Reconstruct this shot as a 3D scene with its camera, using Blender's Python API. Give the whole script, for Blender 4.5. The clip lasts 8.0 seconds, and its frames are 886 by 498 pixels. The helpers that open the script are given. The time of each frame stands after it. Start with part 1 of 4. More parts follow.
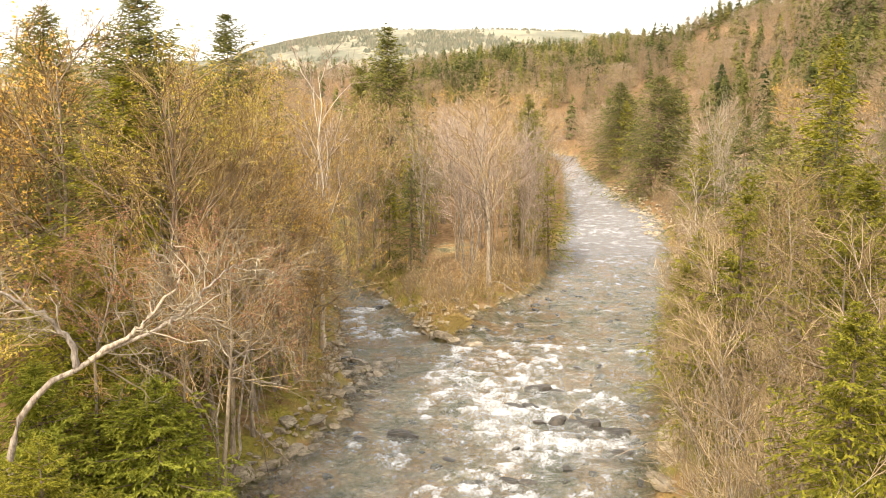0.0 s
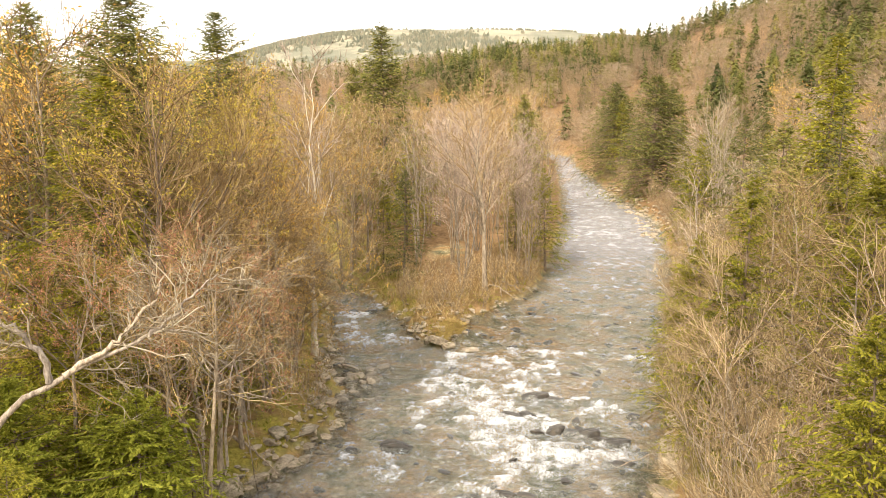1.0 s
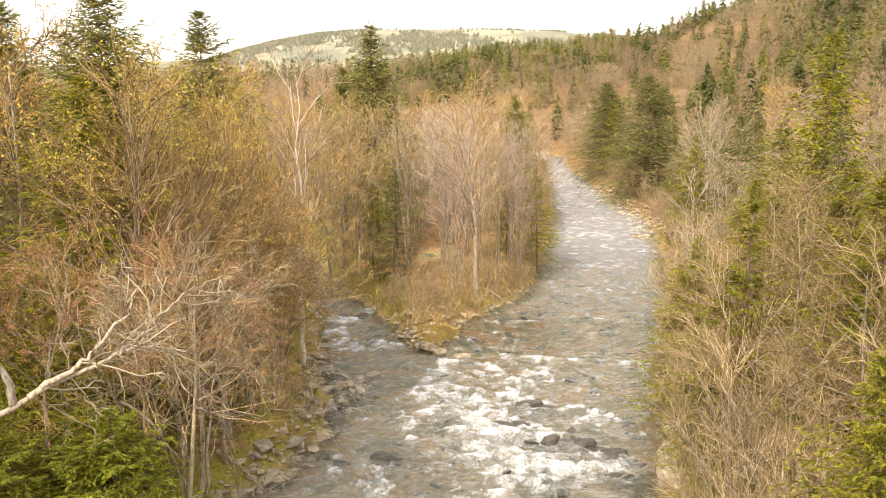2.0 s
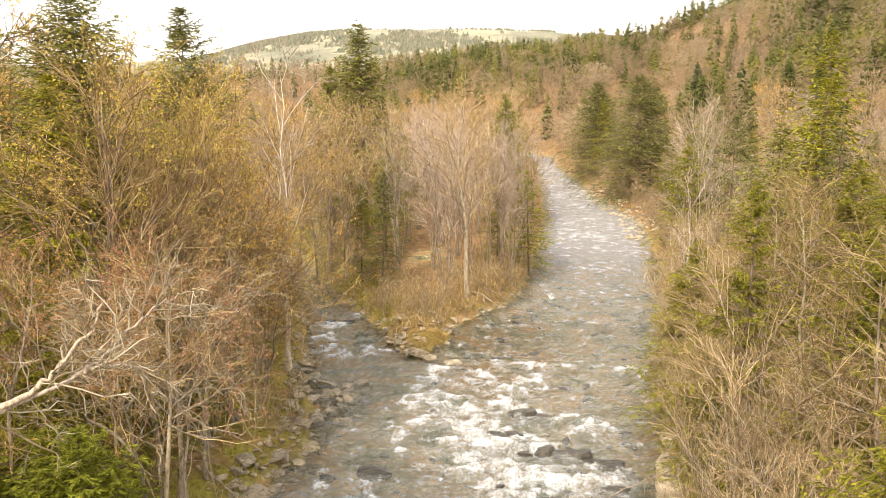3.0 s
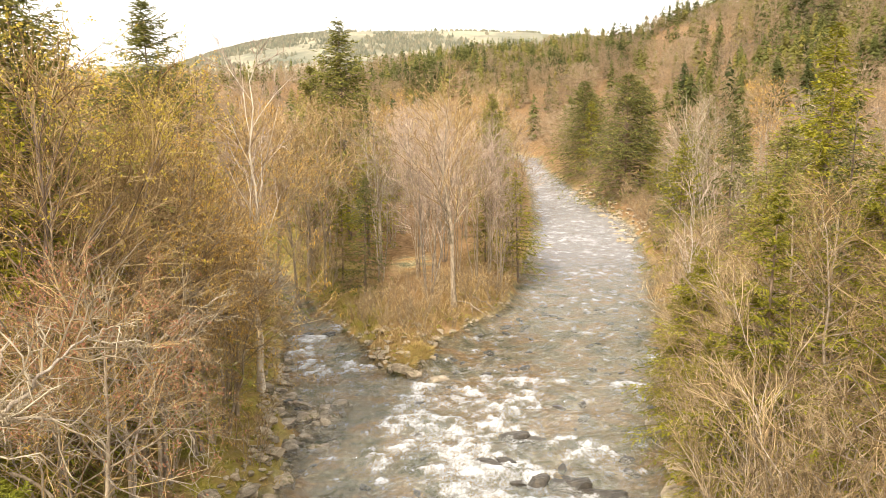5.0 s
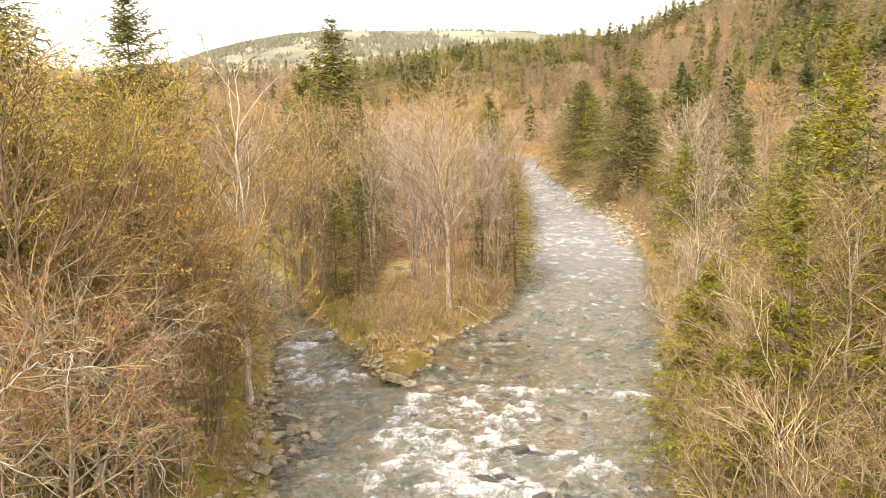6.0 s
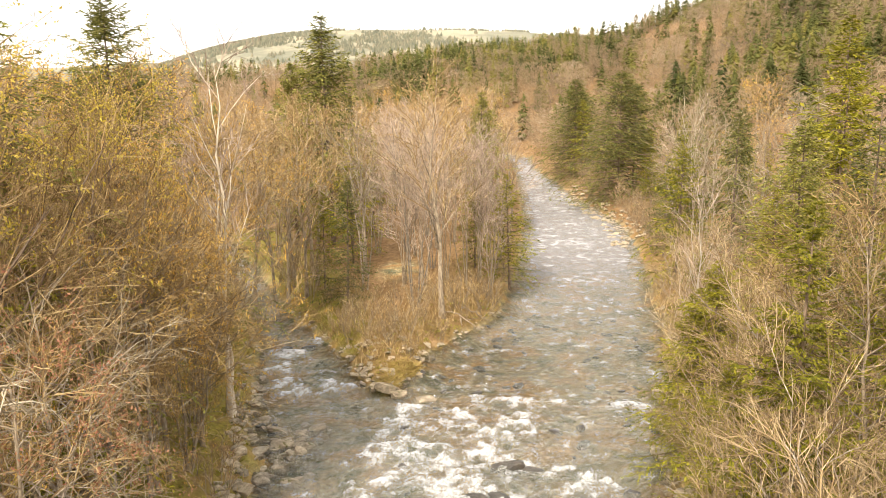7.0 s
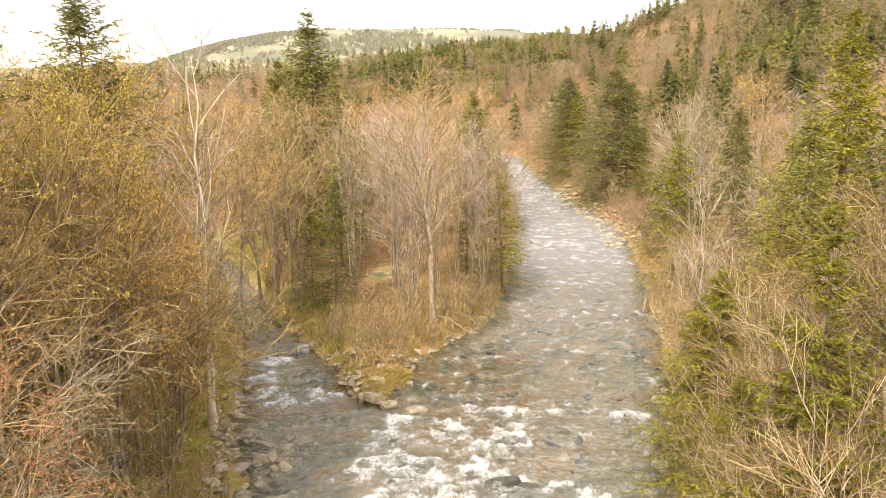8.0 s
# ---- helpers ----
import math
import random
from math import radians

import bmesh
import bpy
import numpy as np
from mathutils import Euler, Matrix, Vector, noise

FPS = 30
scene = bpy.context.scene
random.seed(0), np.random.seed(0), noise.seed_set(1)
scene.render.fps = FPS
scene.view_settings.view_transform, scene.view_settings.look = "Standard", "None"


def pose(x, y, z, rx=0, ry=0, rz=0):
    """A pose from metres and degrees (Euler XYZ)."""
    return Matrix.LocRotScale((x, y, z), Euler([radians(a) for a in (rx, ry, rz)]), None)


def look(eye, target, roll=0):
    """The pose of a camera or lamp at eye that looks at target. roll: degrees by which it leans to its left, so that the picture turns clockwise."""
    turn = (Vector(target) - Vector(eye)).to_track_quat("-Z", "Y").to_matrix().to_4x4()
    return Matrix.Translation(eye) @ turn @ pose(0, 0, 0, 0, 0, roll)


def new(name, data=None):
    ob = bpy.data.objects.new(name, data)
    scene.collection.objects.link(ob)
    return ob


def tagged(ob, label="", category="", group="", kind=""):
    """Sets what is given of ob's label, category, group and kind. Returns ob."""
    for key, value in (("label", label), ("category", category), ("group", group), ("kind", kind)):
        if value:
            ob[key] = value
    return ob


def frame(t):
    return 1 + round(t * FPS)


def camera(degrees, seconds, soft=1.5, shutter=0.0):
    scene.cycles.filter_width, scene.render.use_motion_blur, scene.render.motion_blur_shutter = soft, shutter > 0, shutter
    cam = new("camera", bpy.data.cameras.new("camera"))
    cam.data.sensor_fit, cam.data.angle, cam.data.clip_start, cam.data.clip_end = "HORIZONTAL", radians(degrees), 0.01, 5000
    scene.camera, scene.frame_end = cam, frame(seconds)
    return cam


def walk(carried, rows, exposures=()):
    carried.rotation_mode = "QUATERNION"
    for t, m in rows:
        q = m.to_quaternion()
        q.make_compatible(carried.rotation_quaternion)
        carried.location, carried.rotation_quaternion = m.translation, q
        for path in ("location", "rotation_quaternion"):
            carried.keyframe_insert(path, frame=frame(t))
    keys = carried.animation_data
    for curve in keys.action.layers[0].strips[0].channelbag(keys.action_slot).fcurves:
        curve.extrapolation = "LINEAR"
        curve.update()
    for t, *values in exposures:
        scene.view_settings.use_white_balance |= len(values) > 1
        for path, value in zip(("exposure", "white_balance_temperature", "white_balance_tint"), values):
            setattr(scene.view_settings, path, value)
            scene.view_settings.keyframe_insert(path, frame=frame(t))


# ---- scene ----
cam = camera(60.0, 8.0, soft=0.8)
PATH = [
    (0, (1.491, -0.312, 14.183), (1.297, 1.644, 13.817), -0.2),
    (0.5, (1.422, 0.17, 14.209), (1.237, 2.127, 13.842), -0.2),
    (1, (1.403, 0.69, 14.205), (1.222, 2.648, 13.839), -0.2),
    (1.5, (1.357, 1.179, 14.227), (1.183, 3.137, 13.861), -0.3),
    (2, (1.313, 1.747, 14.239), (1.156, 3.707, 13.873), -0.3),
    (3.5, (1.197, 3.619, 14.197), (1.075, 5.582, 13.831), -0.4),
    (4, (1.195, 4.338, 14.157), (1.082, 6.301, 13.793), -0.5),
    (4.5, (1.202, 5.02, 14.12), (1.098, 6.985, 13.757), -0.6),
    (6, (1.138, 7.298, 14.058), (1.051, 9.263, 13.695), -0.7),
    (6.5, (1.159, 8.035, 14.053), (1.08, 10.0, 13.689), -0.6),
    (7, (1.179, 8.794, 14.061), (1.109, 10.759, 13.696), -0.7),
    (7.5, (1.18, 9.532, 14.035), (1.121, 11.497, 13.67), -0.8),
    (8, (1.161, 10.274, 14.017), (1.113, 12.24, 13.65), -0.8),
]
walk(cam, [(t, look(eye, target, roll)) for t, eye, target, roll in PATH])

# ---- light ----
world = bpy.data.worlds.new("sky")
scene.world = world
world.use_nodes = True
wn = world.node_tree.nodes
wn.clear()
SUN_EL, SUN_AZ = 42.0, 205.0          # degrees; azimuth clockwise from +y, behind the camera
sky = wn.new("ShaderNodeTexSky")
sky.sky_type = "NISHITA"
sky.sun_disc = False
sky.sun_elevation, sky.sun_rotation = radians(SUN_EL), radians(SUN_AZ)
sky.dust_density, sky.ozone_density = 4.0, 0.6
cloud = wn.new("ShaderNodeRGB")
cloud.outputs[0].default_value = (7.9, 7.45, 6.75, 1)
veil = wn.new("ShaderNodeMixRGB")
veil.inputs[0].default_value = 0.82
back = wn.new("ShaderNodeBackground")
back.inputs["Strength"].default_value = 0.17
wout = wn.new("ShaderNodeOutputWorld")
wl = world.node_tree.links
wl.new(sky.outputs[0], veil.inputs[1])
wl.new(cloud.outputs[0], veil.inputs[2])
wl.new(veil.outputs[0], back.inputs["Color"])
wl.new(back.outputs[0], wout.inputs["Surface"])

sun = new("sun", bpy.data.lights.new("sun", "SUN"))
sun.data.energy, sun.data.angle, sun.data.color = 2.9, radians(4), (1.0, 0.885, 0.715)
az, el = radians(SUN_AZ), radians(SUN_EL)
sun.matrix_world = look((60 * math.sin(az) * math.cos(el), 60 * math.cos(az) * math.cos(el), 60 * math.sin(el)), (0, 0, 0))
scene.view_settings.exposure = 0.93


# ---- materials ----
def shader(name):
    m = bpy.data.materials.new(name)
    m.use_nodes = True
    nt = m.node_tree
    return m, nt, nt.nodes["Principled BSDF"]


def ramp(nt, fac, stops):
    r = nt.nodes.new("ShaderNodeValToRGB")
    e = r.color_ramp.elements
    while len(e) < len(stops):
        e.new(0.5)
    for s, (p, c) in zip(e, stops):
        s.position, s.color = p, (*c, 1)
    nt.links.new(fac, r.inputs[0])
    return r.outputs[0]


def noise_tex(nt, scale, detail=4.0, rough=0.55, stretch=None):
    n = nt.nodes.new("ShaderNodeTexNoise")
    n.inputs["Scale"].default_value, n.inputs["Detail"].default_value, n.inputs["Roughness"].default_value = scale, detail, rough
    geo = nt.nodes.new("ShaderNodeNewGeometry")
    src = geo.outputs["Position"]
    if stretch:
        mp = nt.nodes.new("ShaderNodeMapping")
        mp.inputs["Scale"].default_value = stretch
        nt.links.new(src, mp.inputs["Vector"])
        src = mp.outputs[0]
    nt.links.new(src, n.inputs["Vector"])
    return n.outputs["Fac"]


def mixc(nt, fac, a, b, mode="MIX"):
    m = nt.nodes.new("ShaderNodeMixRGB")
    m.blend_type = mode
    for i, v in enumerate((fac, a, b)):
        if isinstance(v, bpy.types.NodeSocket):
            nt.links.new(v, m.inputs[i])
        else:
            m.inputs[i].default_value = v if i == 0 else (*v, 1)
    return m.outputs[0]


def bump(nt, bsdf, height, strength, dist):
    b = nt.nodes.new("ShaderNodeBump")
    b.inputs["Strength"].default_value, b.inputs["Distance"].default_value = strength, dist
    nt.links.new(height, b.inputs["Height"])
    nt.links.new(b.outputs[0], bsdf.inputs["Normal"])


def bark_mat(name, dark, light, streak=9.0):
    """Bark with lichen-pale patches and fine grain, a little different on each tree."""
    m, nt, b = shader(name)
    col = ramp(nt, noise_tex(nt, streak, 5, 0.65, (1, 1, 0.35)), [(0.32, dark), (0.66, light)])
    info = nt.nodes.new("ShaderNodeObjectInfo")
    tone = ramp(nt, info.outputs["Random"], [(0, (0.72, 0.72, 0.74)), (1, (1.12, 1.08, 1.0))])
    nt.links.new(mixc(nt, 1.0, col, tone, "MULTIPLY"), b.inputs["Base Color"])
    b.inputs["Roughness"].default_value = 0.9
    b.inputs["Specular IOR Level"].default_value = 0.2
    bump(nt, b, noise_tex(nt, 40, 3), 0.5, 0.02)
    return m


def leaf_mat(name, stops, through_light=0.35, spread=0.25):
    """Buds, catkins or needles: each piece its own tone, each tree its own shift."""
    m, nt, b = shader(name)
    geo = nt.nodes.new("ShaderNodeNewGeometry")
    info = nt.nodes.new("ShaderNodeObjectInfo")
    col = ramp(nt, geo.outputs["Random Per Island"], stops)
    tone = ramp(nt, info.outputs["Random"], [(0, (1 - spread,) * 3), (1, (1 + spread, 1 + spread * 0.9, 1 + spread * 0.5))])
    col = mixc(nt, 1.0, col, tone, "MULTIPLY")
    nt.links.new(col, b.inputs["Base Color"])
    b.inputs["Roughness"].default_value = 0.75
    b.inputs["Specular IOR Level"].default_value = 0.25
    tr = nt.nodes.new("ShaderNodeBsdfTranslucent")
    nt.links.new(col, tr.inputs["Color"])
    mx = nt.nodes.new("ShaderNodeMixShader")
    mx.inputs[0].default_value = through_light
    nt.links.new(b.outputs[0], mx.inputs[1])
    nt.links.new(tr.outputs[0], mx.inputs[2])
    nt.links.new(mx.outputs[0], nt.nodes["Material Output"].inputs["Surface"])
    return m


BARK_GREY = bark_mat("bark_grey", (0.135, 0.105, 0.078), (0.42, 0.35, 0.265))
BARK_LICHEN = bark_mat("bark_lichen", (0.18, 0.14, 0.105), (0.56, 0.48, 0.385), 14.0)
BARK_BROWN = bark_mat("bark_brown", (0.10, 0.07, 0.05), (0.28, 0.215, 0.16))
BARK_BIRCH = bark_mat("bark_birch", (0.30, 0.25, 0.20), (0.62, 0.57, 0.49), 3.0)
TWIG_TAN = leaf_mat("twig_tan", [(0, (0.145, 0.088, 0.034)), (0.6, (0.32, 0.215, 0.095)), (1, (0.58, 0.455, 0.26))], 0.0, 0.25)
TWIG_BROWN = leaf_mat("twig_brown", [(0, (0.115, 0.07, 0.030)), (0.6, (0.27, 0.175, 0.075)), (1, (0.52, 0.39, 0.20))], 0.0, 0.25)
TWIG_BEIGE = leaf_mat("twig_beige", [(0, (0.12, 0.078, 0.04)), (0.6, (0.285, 0.20, 0.105)), (1, (0.56, 0.44, 0.275))], 0.0, 0.25)
TWIG_PINK = leaf_mat("twig_pink", [(0, (0.23, 0.165, 0.125)), (0.65, (0.41, 0.31, 0.245)), (1, (0.58, 0.475, 0.385))], 0.0, 0.2)
TWIG_LICHEN = leaf_mat("twig_lichen", [(0, (0.13, 0.10, 0.065)), (0.6, (0.28, 0.225, 0.15)), (1, (0.48, 0.42, 0.31))], 0.0, 0.12)
BUD_ORANGE = leaf_mat("bud_orange", [(0, (0.41, 0.215, 0.045)), (0.5, (0.60, 0.37, 0.08)), (1, (0.71, 0.50, 0.13))])
BUD_YELLOW = leaf_mat("bud_yellow", [(0, (0.36, 0.27, 0.035)), (0.5, (0.56, 0.43, 0.06)), (1, (0.70, 0.57, 0.13))])
BUD_RED = leaf_mat("bud_red", [(0, (0.30, 0.12, 0.07)), (0.5, (0.44, 0.20, 0.12)), (1, (0.52, 0.30, 0.18))])
BUD_TAN = leaf_mat("bud_tan", [(0, (0.33, 0.22, 0.12)), (0.5, (0.48, 0.34, 0.19)), (1, (0.58, 0.44, 0.27))])
NEEDLE_OLIVE = leaf_mat("needle_olive", [(0, (0.095, 0.10, 0.008)), (0.5, (0.22, 0.208, 0.018)), (1, (0.38, 0.345, 0.035))], 0.38)
NEEDLE_DARK = leaf_mat("needle_dark", [(0, (0.065, 0.078, 0.022)), (0.5, (0.155, 0.16, 0.044)), (1, (0.27, 0.25, 0.068))], 0.35)
NEEDLE_MID = leaf_mat("needle_mid", [(0, (0.11, 0.12, 0.028)), (0.5, (0.25, 0.245, 0.055)), (1, (0.42, 0.385, 0.095))], 0.4)
NEEDLE_GREEN = leaf_mat("needle_green", [(0, (0.12, 0.14, 0.014)), (0.5, (0.25, 0.265, 0.028)), (1, (0.39, 0.39, 0.055))], 0.45)
GRASS_DRY = leaf_mat("grass_dry", [(0, (0.30, 0.20, 0.08)), (0.5, (0.46, 0.33, 0.13)), (1, (0.36, 0.31, 0.08))], 0.3)
MOSS = leaf_mat("moss", [(0, (0.12, 0.12, 0.015)), (0.6, (0.24, 0.23, 0.03)), (1, (0.34, 0.31, 0.06))], 0.2)


def ground_mat():
    """Leaf litter, moss near the banks, gravel where it is wet, pale clearings and haze-greyed ground on the far hills.
    """
    m, nt, b = shader("forest_floor")
    litter = ramp(nt, noise_tex(nt, 2.2, 8, 0.7), [(0.3, (0.11, 0.062, 0.03)), (0.52, (0.25, 0.15, 0.07)), (0.72, (0.40, 0.265, 0.135))])
    mossy = ramp(nt, noise_tex(nt, 5, 6, 0.7), [(0.3, (0.12, 0.105, 0.02)), (0.7, (0.31, 0.255, 0.05))])
    green = nt.nodes.new("ShaderNodeAttribute")
    green.attribute_name = "damp"
    patch = mixc(nt, 1.0, ramp(nt, noise_tex(nt, 0.45, 4), [(0.34, (0, 0, 0)), (0.50, (1, 1, 1))]), green.outputs["Color"], "MULTIPLY")
    near = mixc(nt, patch, litter, mossy)
    gravel = ramp(nt, noise_tex(nt, 7, 8, 0.75), [(0.3, (0.16, 0.13, 0.085)), (0.5, (0.38, 0.31, 0.20)), (0.72, (0.66, 0.57, 0.42))])
    cob = nt.nodes.new("ShaderNodeTexVoronoi")
    cob.inputs["Scale"].default_value = 3.6
    wet = nt.nodes.new("ShaderNodeNewGeometry")
    nt.links.new(wet.outputs["Position"], cob.inputs["Vector"])
    stone = ramp(nt, cob.outputs["Color"], [(0.1, (0.28, 0.24, 0.17)), (0.4, (0.56, 0.43, 0.25)), (0.7, (0.70, 0.57, 0.38)), (0.95, (0.88, 0.80, 0.66))])
    seam = ramp(nt, cob.outputs["Distance"], [(0.0, (1.1, 1.1, 1.1)), (0.6, (0.34, 0.31, 0.26))])
    gravel = mixc(nt, 0.5, gravel, mixc(nt, 1.0, stone, seam, "MULTIPLY"))
    slabs = ramp(nt, noise_tex(nt, 0.5, 6, 0.62), [(0.38, (0.42, 0.52, 0.46)), (0.47, (0.92, 0.95, 0.82)), (0.60, (1.15, 0.87, 0.56))])
    gravel = mixc(nt, 1.0, gravel, slabs, "MULTIPLY")
    at = nt.nodes.new("ShaderNodeAttribute")
    at.attribute_name = "shore"
    near = mixc(nt, at.outputs["Fac"], near, gravel)
    # clearings and woods of the far hills, with distance haze mixed into the colours
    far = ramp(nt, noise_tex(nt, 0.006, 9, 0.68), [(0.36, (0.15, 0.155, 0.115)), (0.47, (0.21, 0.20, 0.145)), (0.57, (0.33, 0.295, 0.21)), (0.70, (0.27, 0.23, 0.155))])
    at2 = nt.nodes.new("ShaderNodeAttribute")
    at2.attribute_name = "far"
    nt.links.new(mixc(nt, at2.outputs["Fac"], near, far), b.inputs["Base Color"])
    b.inputs["Roughness"].default_value = 0.95
    b.inputs["Specular IOR Level"].default_value = 0.15
    bump(nt, b, noise_tex(nt, 9, 8, 0.7), 0.8, 0.12)
    return m


def rock_mat():
    m, nt, b = shader("river_rock")
    col = ramp(nt, noise_tex(nt, 2.6, 8, 0.7), [(0.3, (0.14, 0.112, 0.08)), (0.52, (0.36, 0.30, 0.225)), (0.72, (0.62, 0.545, 0.43))])
    info = nt.nodes.new("ShaderNodeObjectInfo")
    tone = ramp(nt, info.outputs["Random"], [(0, (0.75, 0.75, 0.76)), (1, (1.2, 1.16, 1.08))])
    geo = nt.nodes.new("ShaderNodeNewGeometry")
    tone = mixc(nt, 1.0, tone, ramp(nt, geo.outputs["Random Per Island"], [(0, (0.75, 0.75, 0.75)), (1, (1.2, 1.17, 1.12))]), "MULTIPLY")
    lichen = ramp(nt, noise_tex(nt, 5.0, 6, 0.7), [(0.50, (0, 0, 0)), (0.60, (1, 1, 1))])
    col = mixc(nt, lichen, col, ramp(nt, noise_tex(nt, 1.1, 2), [(0.4, (0.13, 0.12, 0.03)), (0.6, (0.37, 0.325, 0.255))]))
    nt.links.new(mixc(nt, 1.0, col, tone, "MULTIPLY"), b.inputs["Base Color"])
    b.inputs["Roughness"].default_value = 0.75
    bump(nt, b, noise_tex(nt, 6, 9, 0.75), 1.0, 0.14)
    return m


def wet_rock_mat():
    m, nt, b = shader("wet_rock")
    col = ramp(nt, noise_tex(nt, 3.0, 8, 0.7), [(0.3, (0.025, 0.022, 0.02)), (0.55, (0.065, 0.055, 0.042)), (0.75, (0.15, 0.12, 0.085))])
    nt.links.new(col, b.inputs["Base Color"])
    b.inputs["Roughness"].default_value = 0.28
    bump(nt, b, noise_tex(nt, 7, 8, 0.7), 0.8, 0.08)
    return m


def water_mat():
    """Shallow clear water over a brown stony bed: gloss above, murk and the bed below, white where it breaks. Far
    upstream the murk is a painted silver-grey sky sheen.
    """
    m, nt, b = shader("river_water")
    ln = nt.links
    swell = noise_tex(nt, 1.1, 3, 0.6, (0.8, 1.8, 1.0))
    chop = noise_tex(nt, 5.0, 7, 0.78, (1.0, 1.6, 1.0))
    b1 = nt.nodes.new("ShaderNodeBump")
    b1.inputs["Strength"].default_value, b1.inputs["Distance"].default_value = 1.0, 0.20
    lively = nt.nodes.new("ShaderNodeAttribute")
    lively.attribute_name = "chop"
    ln.new(mixc(nt, 1.0, swell, lively.outputs["Color"], "MULTIPLY"), b1.inputs["Height"])
    bp = nt.nodes.new("ShaderNodeBump")
    bp.inputs["Strength"].default_value, bp.inputs["Distance"].default_value = 1.0, 0.17
    ln.new(mixc(nt, 1.0, chop, lively.outputs["Color"], "MULTIPLY"), bp.inputs["Height"])
    ln.new(b1.outputs[0], bp.inputs["Normal"])
    depth_sheen = nt.nodes.new("ShaderNodeAttribute")
    depth_sheen.attribute_name = "deep_sheen"
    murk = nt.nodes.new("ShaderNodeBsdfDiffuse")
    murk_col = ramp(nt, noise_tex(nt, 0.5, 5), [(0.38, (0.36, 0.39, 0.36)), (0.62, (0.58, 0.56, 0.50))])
    # high mask values, far upstream: flat silver-grey in place of reflected sky
    murk_col = mixc(nt, ramp(nt, depth_sheen.outputs["Fac"], [(0.55, (0, 0, 0)), (0.9, (1, 1, 1))]), murk_col, (0.40, 0.39, 0.40))
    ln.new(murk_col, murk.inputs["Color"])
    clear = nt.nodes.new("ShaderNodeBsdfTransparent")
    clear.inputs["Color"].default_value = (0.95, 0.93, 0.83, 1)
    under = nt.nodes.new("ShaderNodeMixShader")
    ln.new(ramp(nt, depth_sheen.outputs["Fac"], [(0.0, (0.97, 0.97, 0.97)), (0.55, (0.80, 0.80, 0.80)), (1.0, (0.45, 0.45, 0.45))]), under.inputs[0])
    ln.new(murk.outputs[0], under.inputs[1])
    ln.new(clear.outputs[0], under.inputs[2])
    gloss = nt.nodes.new("ShaderNodeBsdfGlossy")
    gloss.inputs["Roughness"].default_value = 0.06
    ln.new(bp.outputs[0], gloss.inputs["Normal"])
    fres = nt.nodes.new("ShaderNodeFresnel")
    fres.inputs["IOR"].default_value = 1.42
    ln.new(bp.outputs[0], fres.inputs["Normal"])
    top = nt.nodes.new("ShaderNodeMixShader")
    ln.new(fres.outputs[0], top.inputs[0])
    ln.new(under.outputs[0], top.inputs[1])
    ln.new(gloss.outputs[0], top.inputs[2])
    b.inputs["Base Color"].default_value = (0.48, 0.475, 0.47, 1)
    b.inputs["Roughness"].default_value = 0.7
    at = nt.nodes.new("ShaderNodeAttribute")
    at.attribute_name = "foam"
    broad = noise_tex(nt, 1.7, 5, 0.6, (1.0, 0.7, 1.0))
    wisp = noise_tex(nt, 8.0, 8, 0.7, (1.2, 0.8, 1.0))
    fine = mixc(nt, 0.5, broad, wisp)
    gain = nt.nodes.new("ShaderNodeMath")
    gain.operation = "MULTIPLY_ADD"
    gain.inputs[1].default_value, gain.inputs[2].default_value = 4.2, -2.1
    ln.new(fine, gain.inputs[0])
    add = nt.nodes.new("ShaderNodeMath")
    add.operation = "ADD"
    ln.new(at.outputs["Fac"], add.inputs[0])
    ln.new(gain.outputs[0], add.inputs[1])
    fac = ramp(nt, add.outputs[0], [(0.25, (0, 0, 0)), (0.55, (0.40, 0.40, 0.40)), (1.0, (0.97, 0.97, 0.97))])
    mx2 = nt.nodes.new("ShaderNodeMixShader")
    ln.new(fac, mx2.inputs[0])
    ln.new(top.outputs[0], mx2.inputs[1])
    ln.new(b.outputs[0], mx2.inputs[2])
    ln.new(mx2.outputs[0], nt.nodes["Material Output"].inputs["Surface"])
    bump(nt, b, fine, 0.35, 0.04)
    return m


GROUND, ROCK, WET_ROCK, WATER = ground_mat(), rock_mat(), wet_rock_mat(), water_mat()


# ---- mesh helpers ----
def solid(name, verts, tris, material, smooth=False, attrs=None):
    """A triangle mesh from arrays."""
    me = bpy.data.meshes.new(name)
    n, k = len(verts), len(tris)
    me.vertices.add(n)
    me.vertices.foreach_set("co", np.asarray(verts, np.float32).ravel())
    me.loops.add(3 * k)
    me.loops.foreach_set("vertex_index", np.asarray(tris, np.int32).ravel())
    me.polygons.add(k)
    me.polygons.foreach_set("loop_start", np.arange(0, 3 * k, 3, dtype=np.int32))
    me.polygons.foreach_set("use_smooth", np.full(k, smooth))
    for key, values in (attrs or {}).items():
        me.attributes.new(key, "FLOAT", "POINT").data.foreach_set("value", np.asarray(values, np.float32).ravel())
    me.update(calc_edges=True)
    me.materials.append(material)
    return me


def join(pieces):
    """Several (verts, tris) as one."""
    vs, ts, n = [], [], 0
    for v, t in pieces:
        vs.append(v)
        ts.append(t + n)
        n += len(v)
    return np.concatenate(vs), np.concatenate(ts)


def unit(v):
    return v / np.maximum(np.linalg.norm(v, axis=-1, keepdims=True), 1e-9)


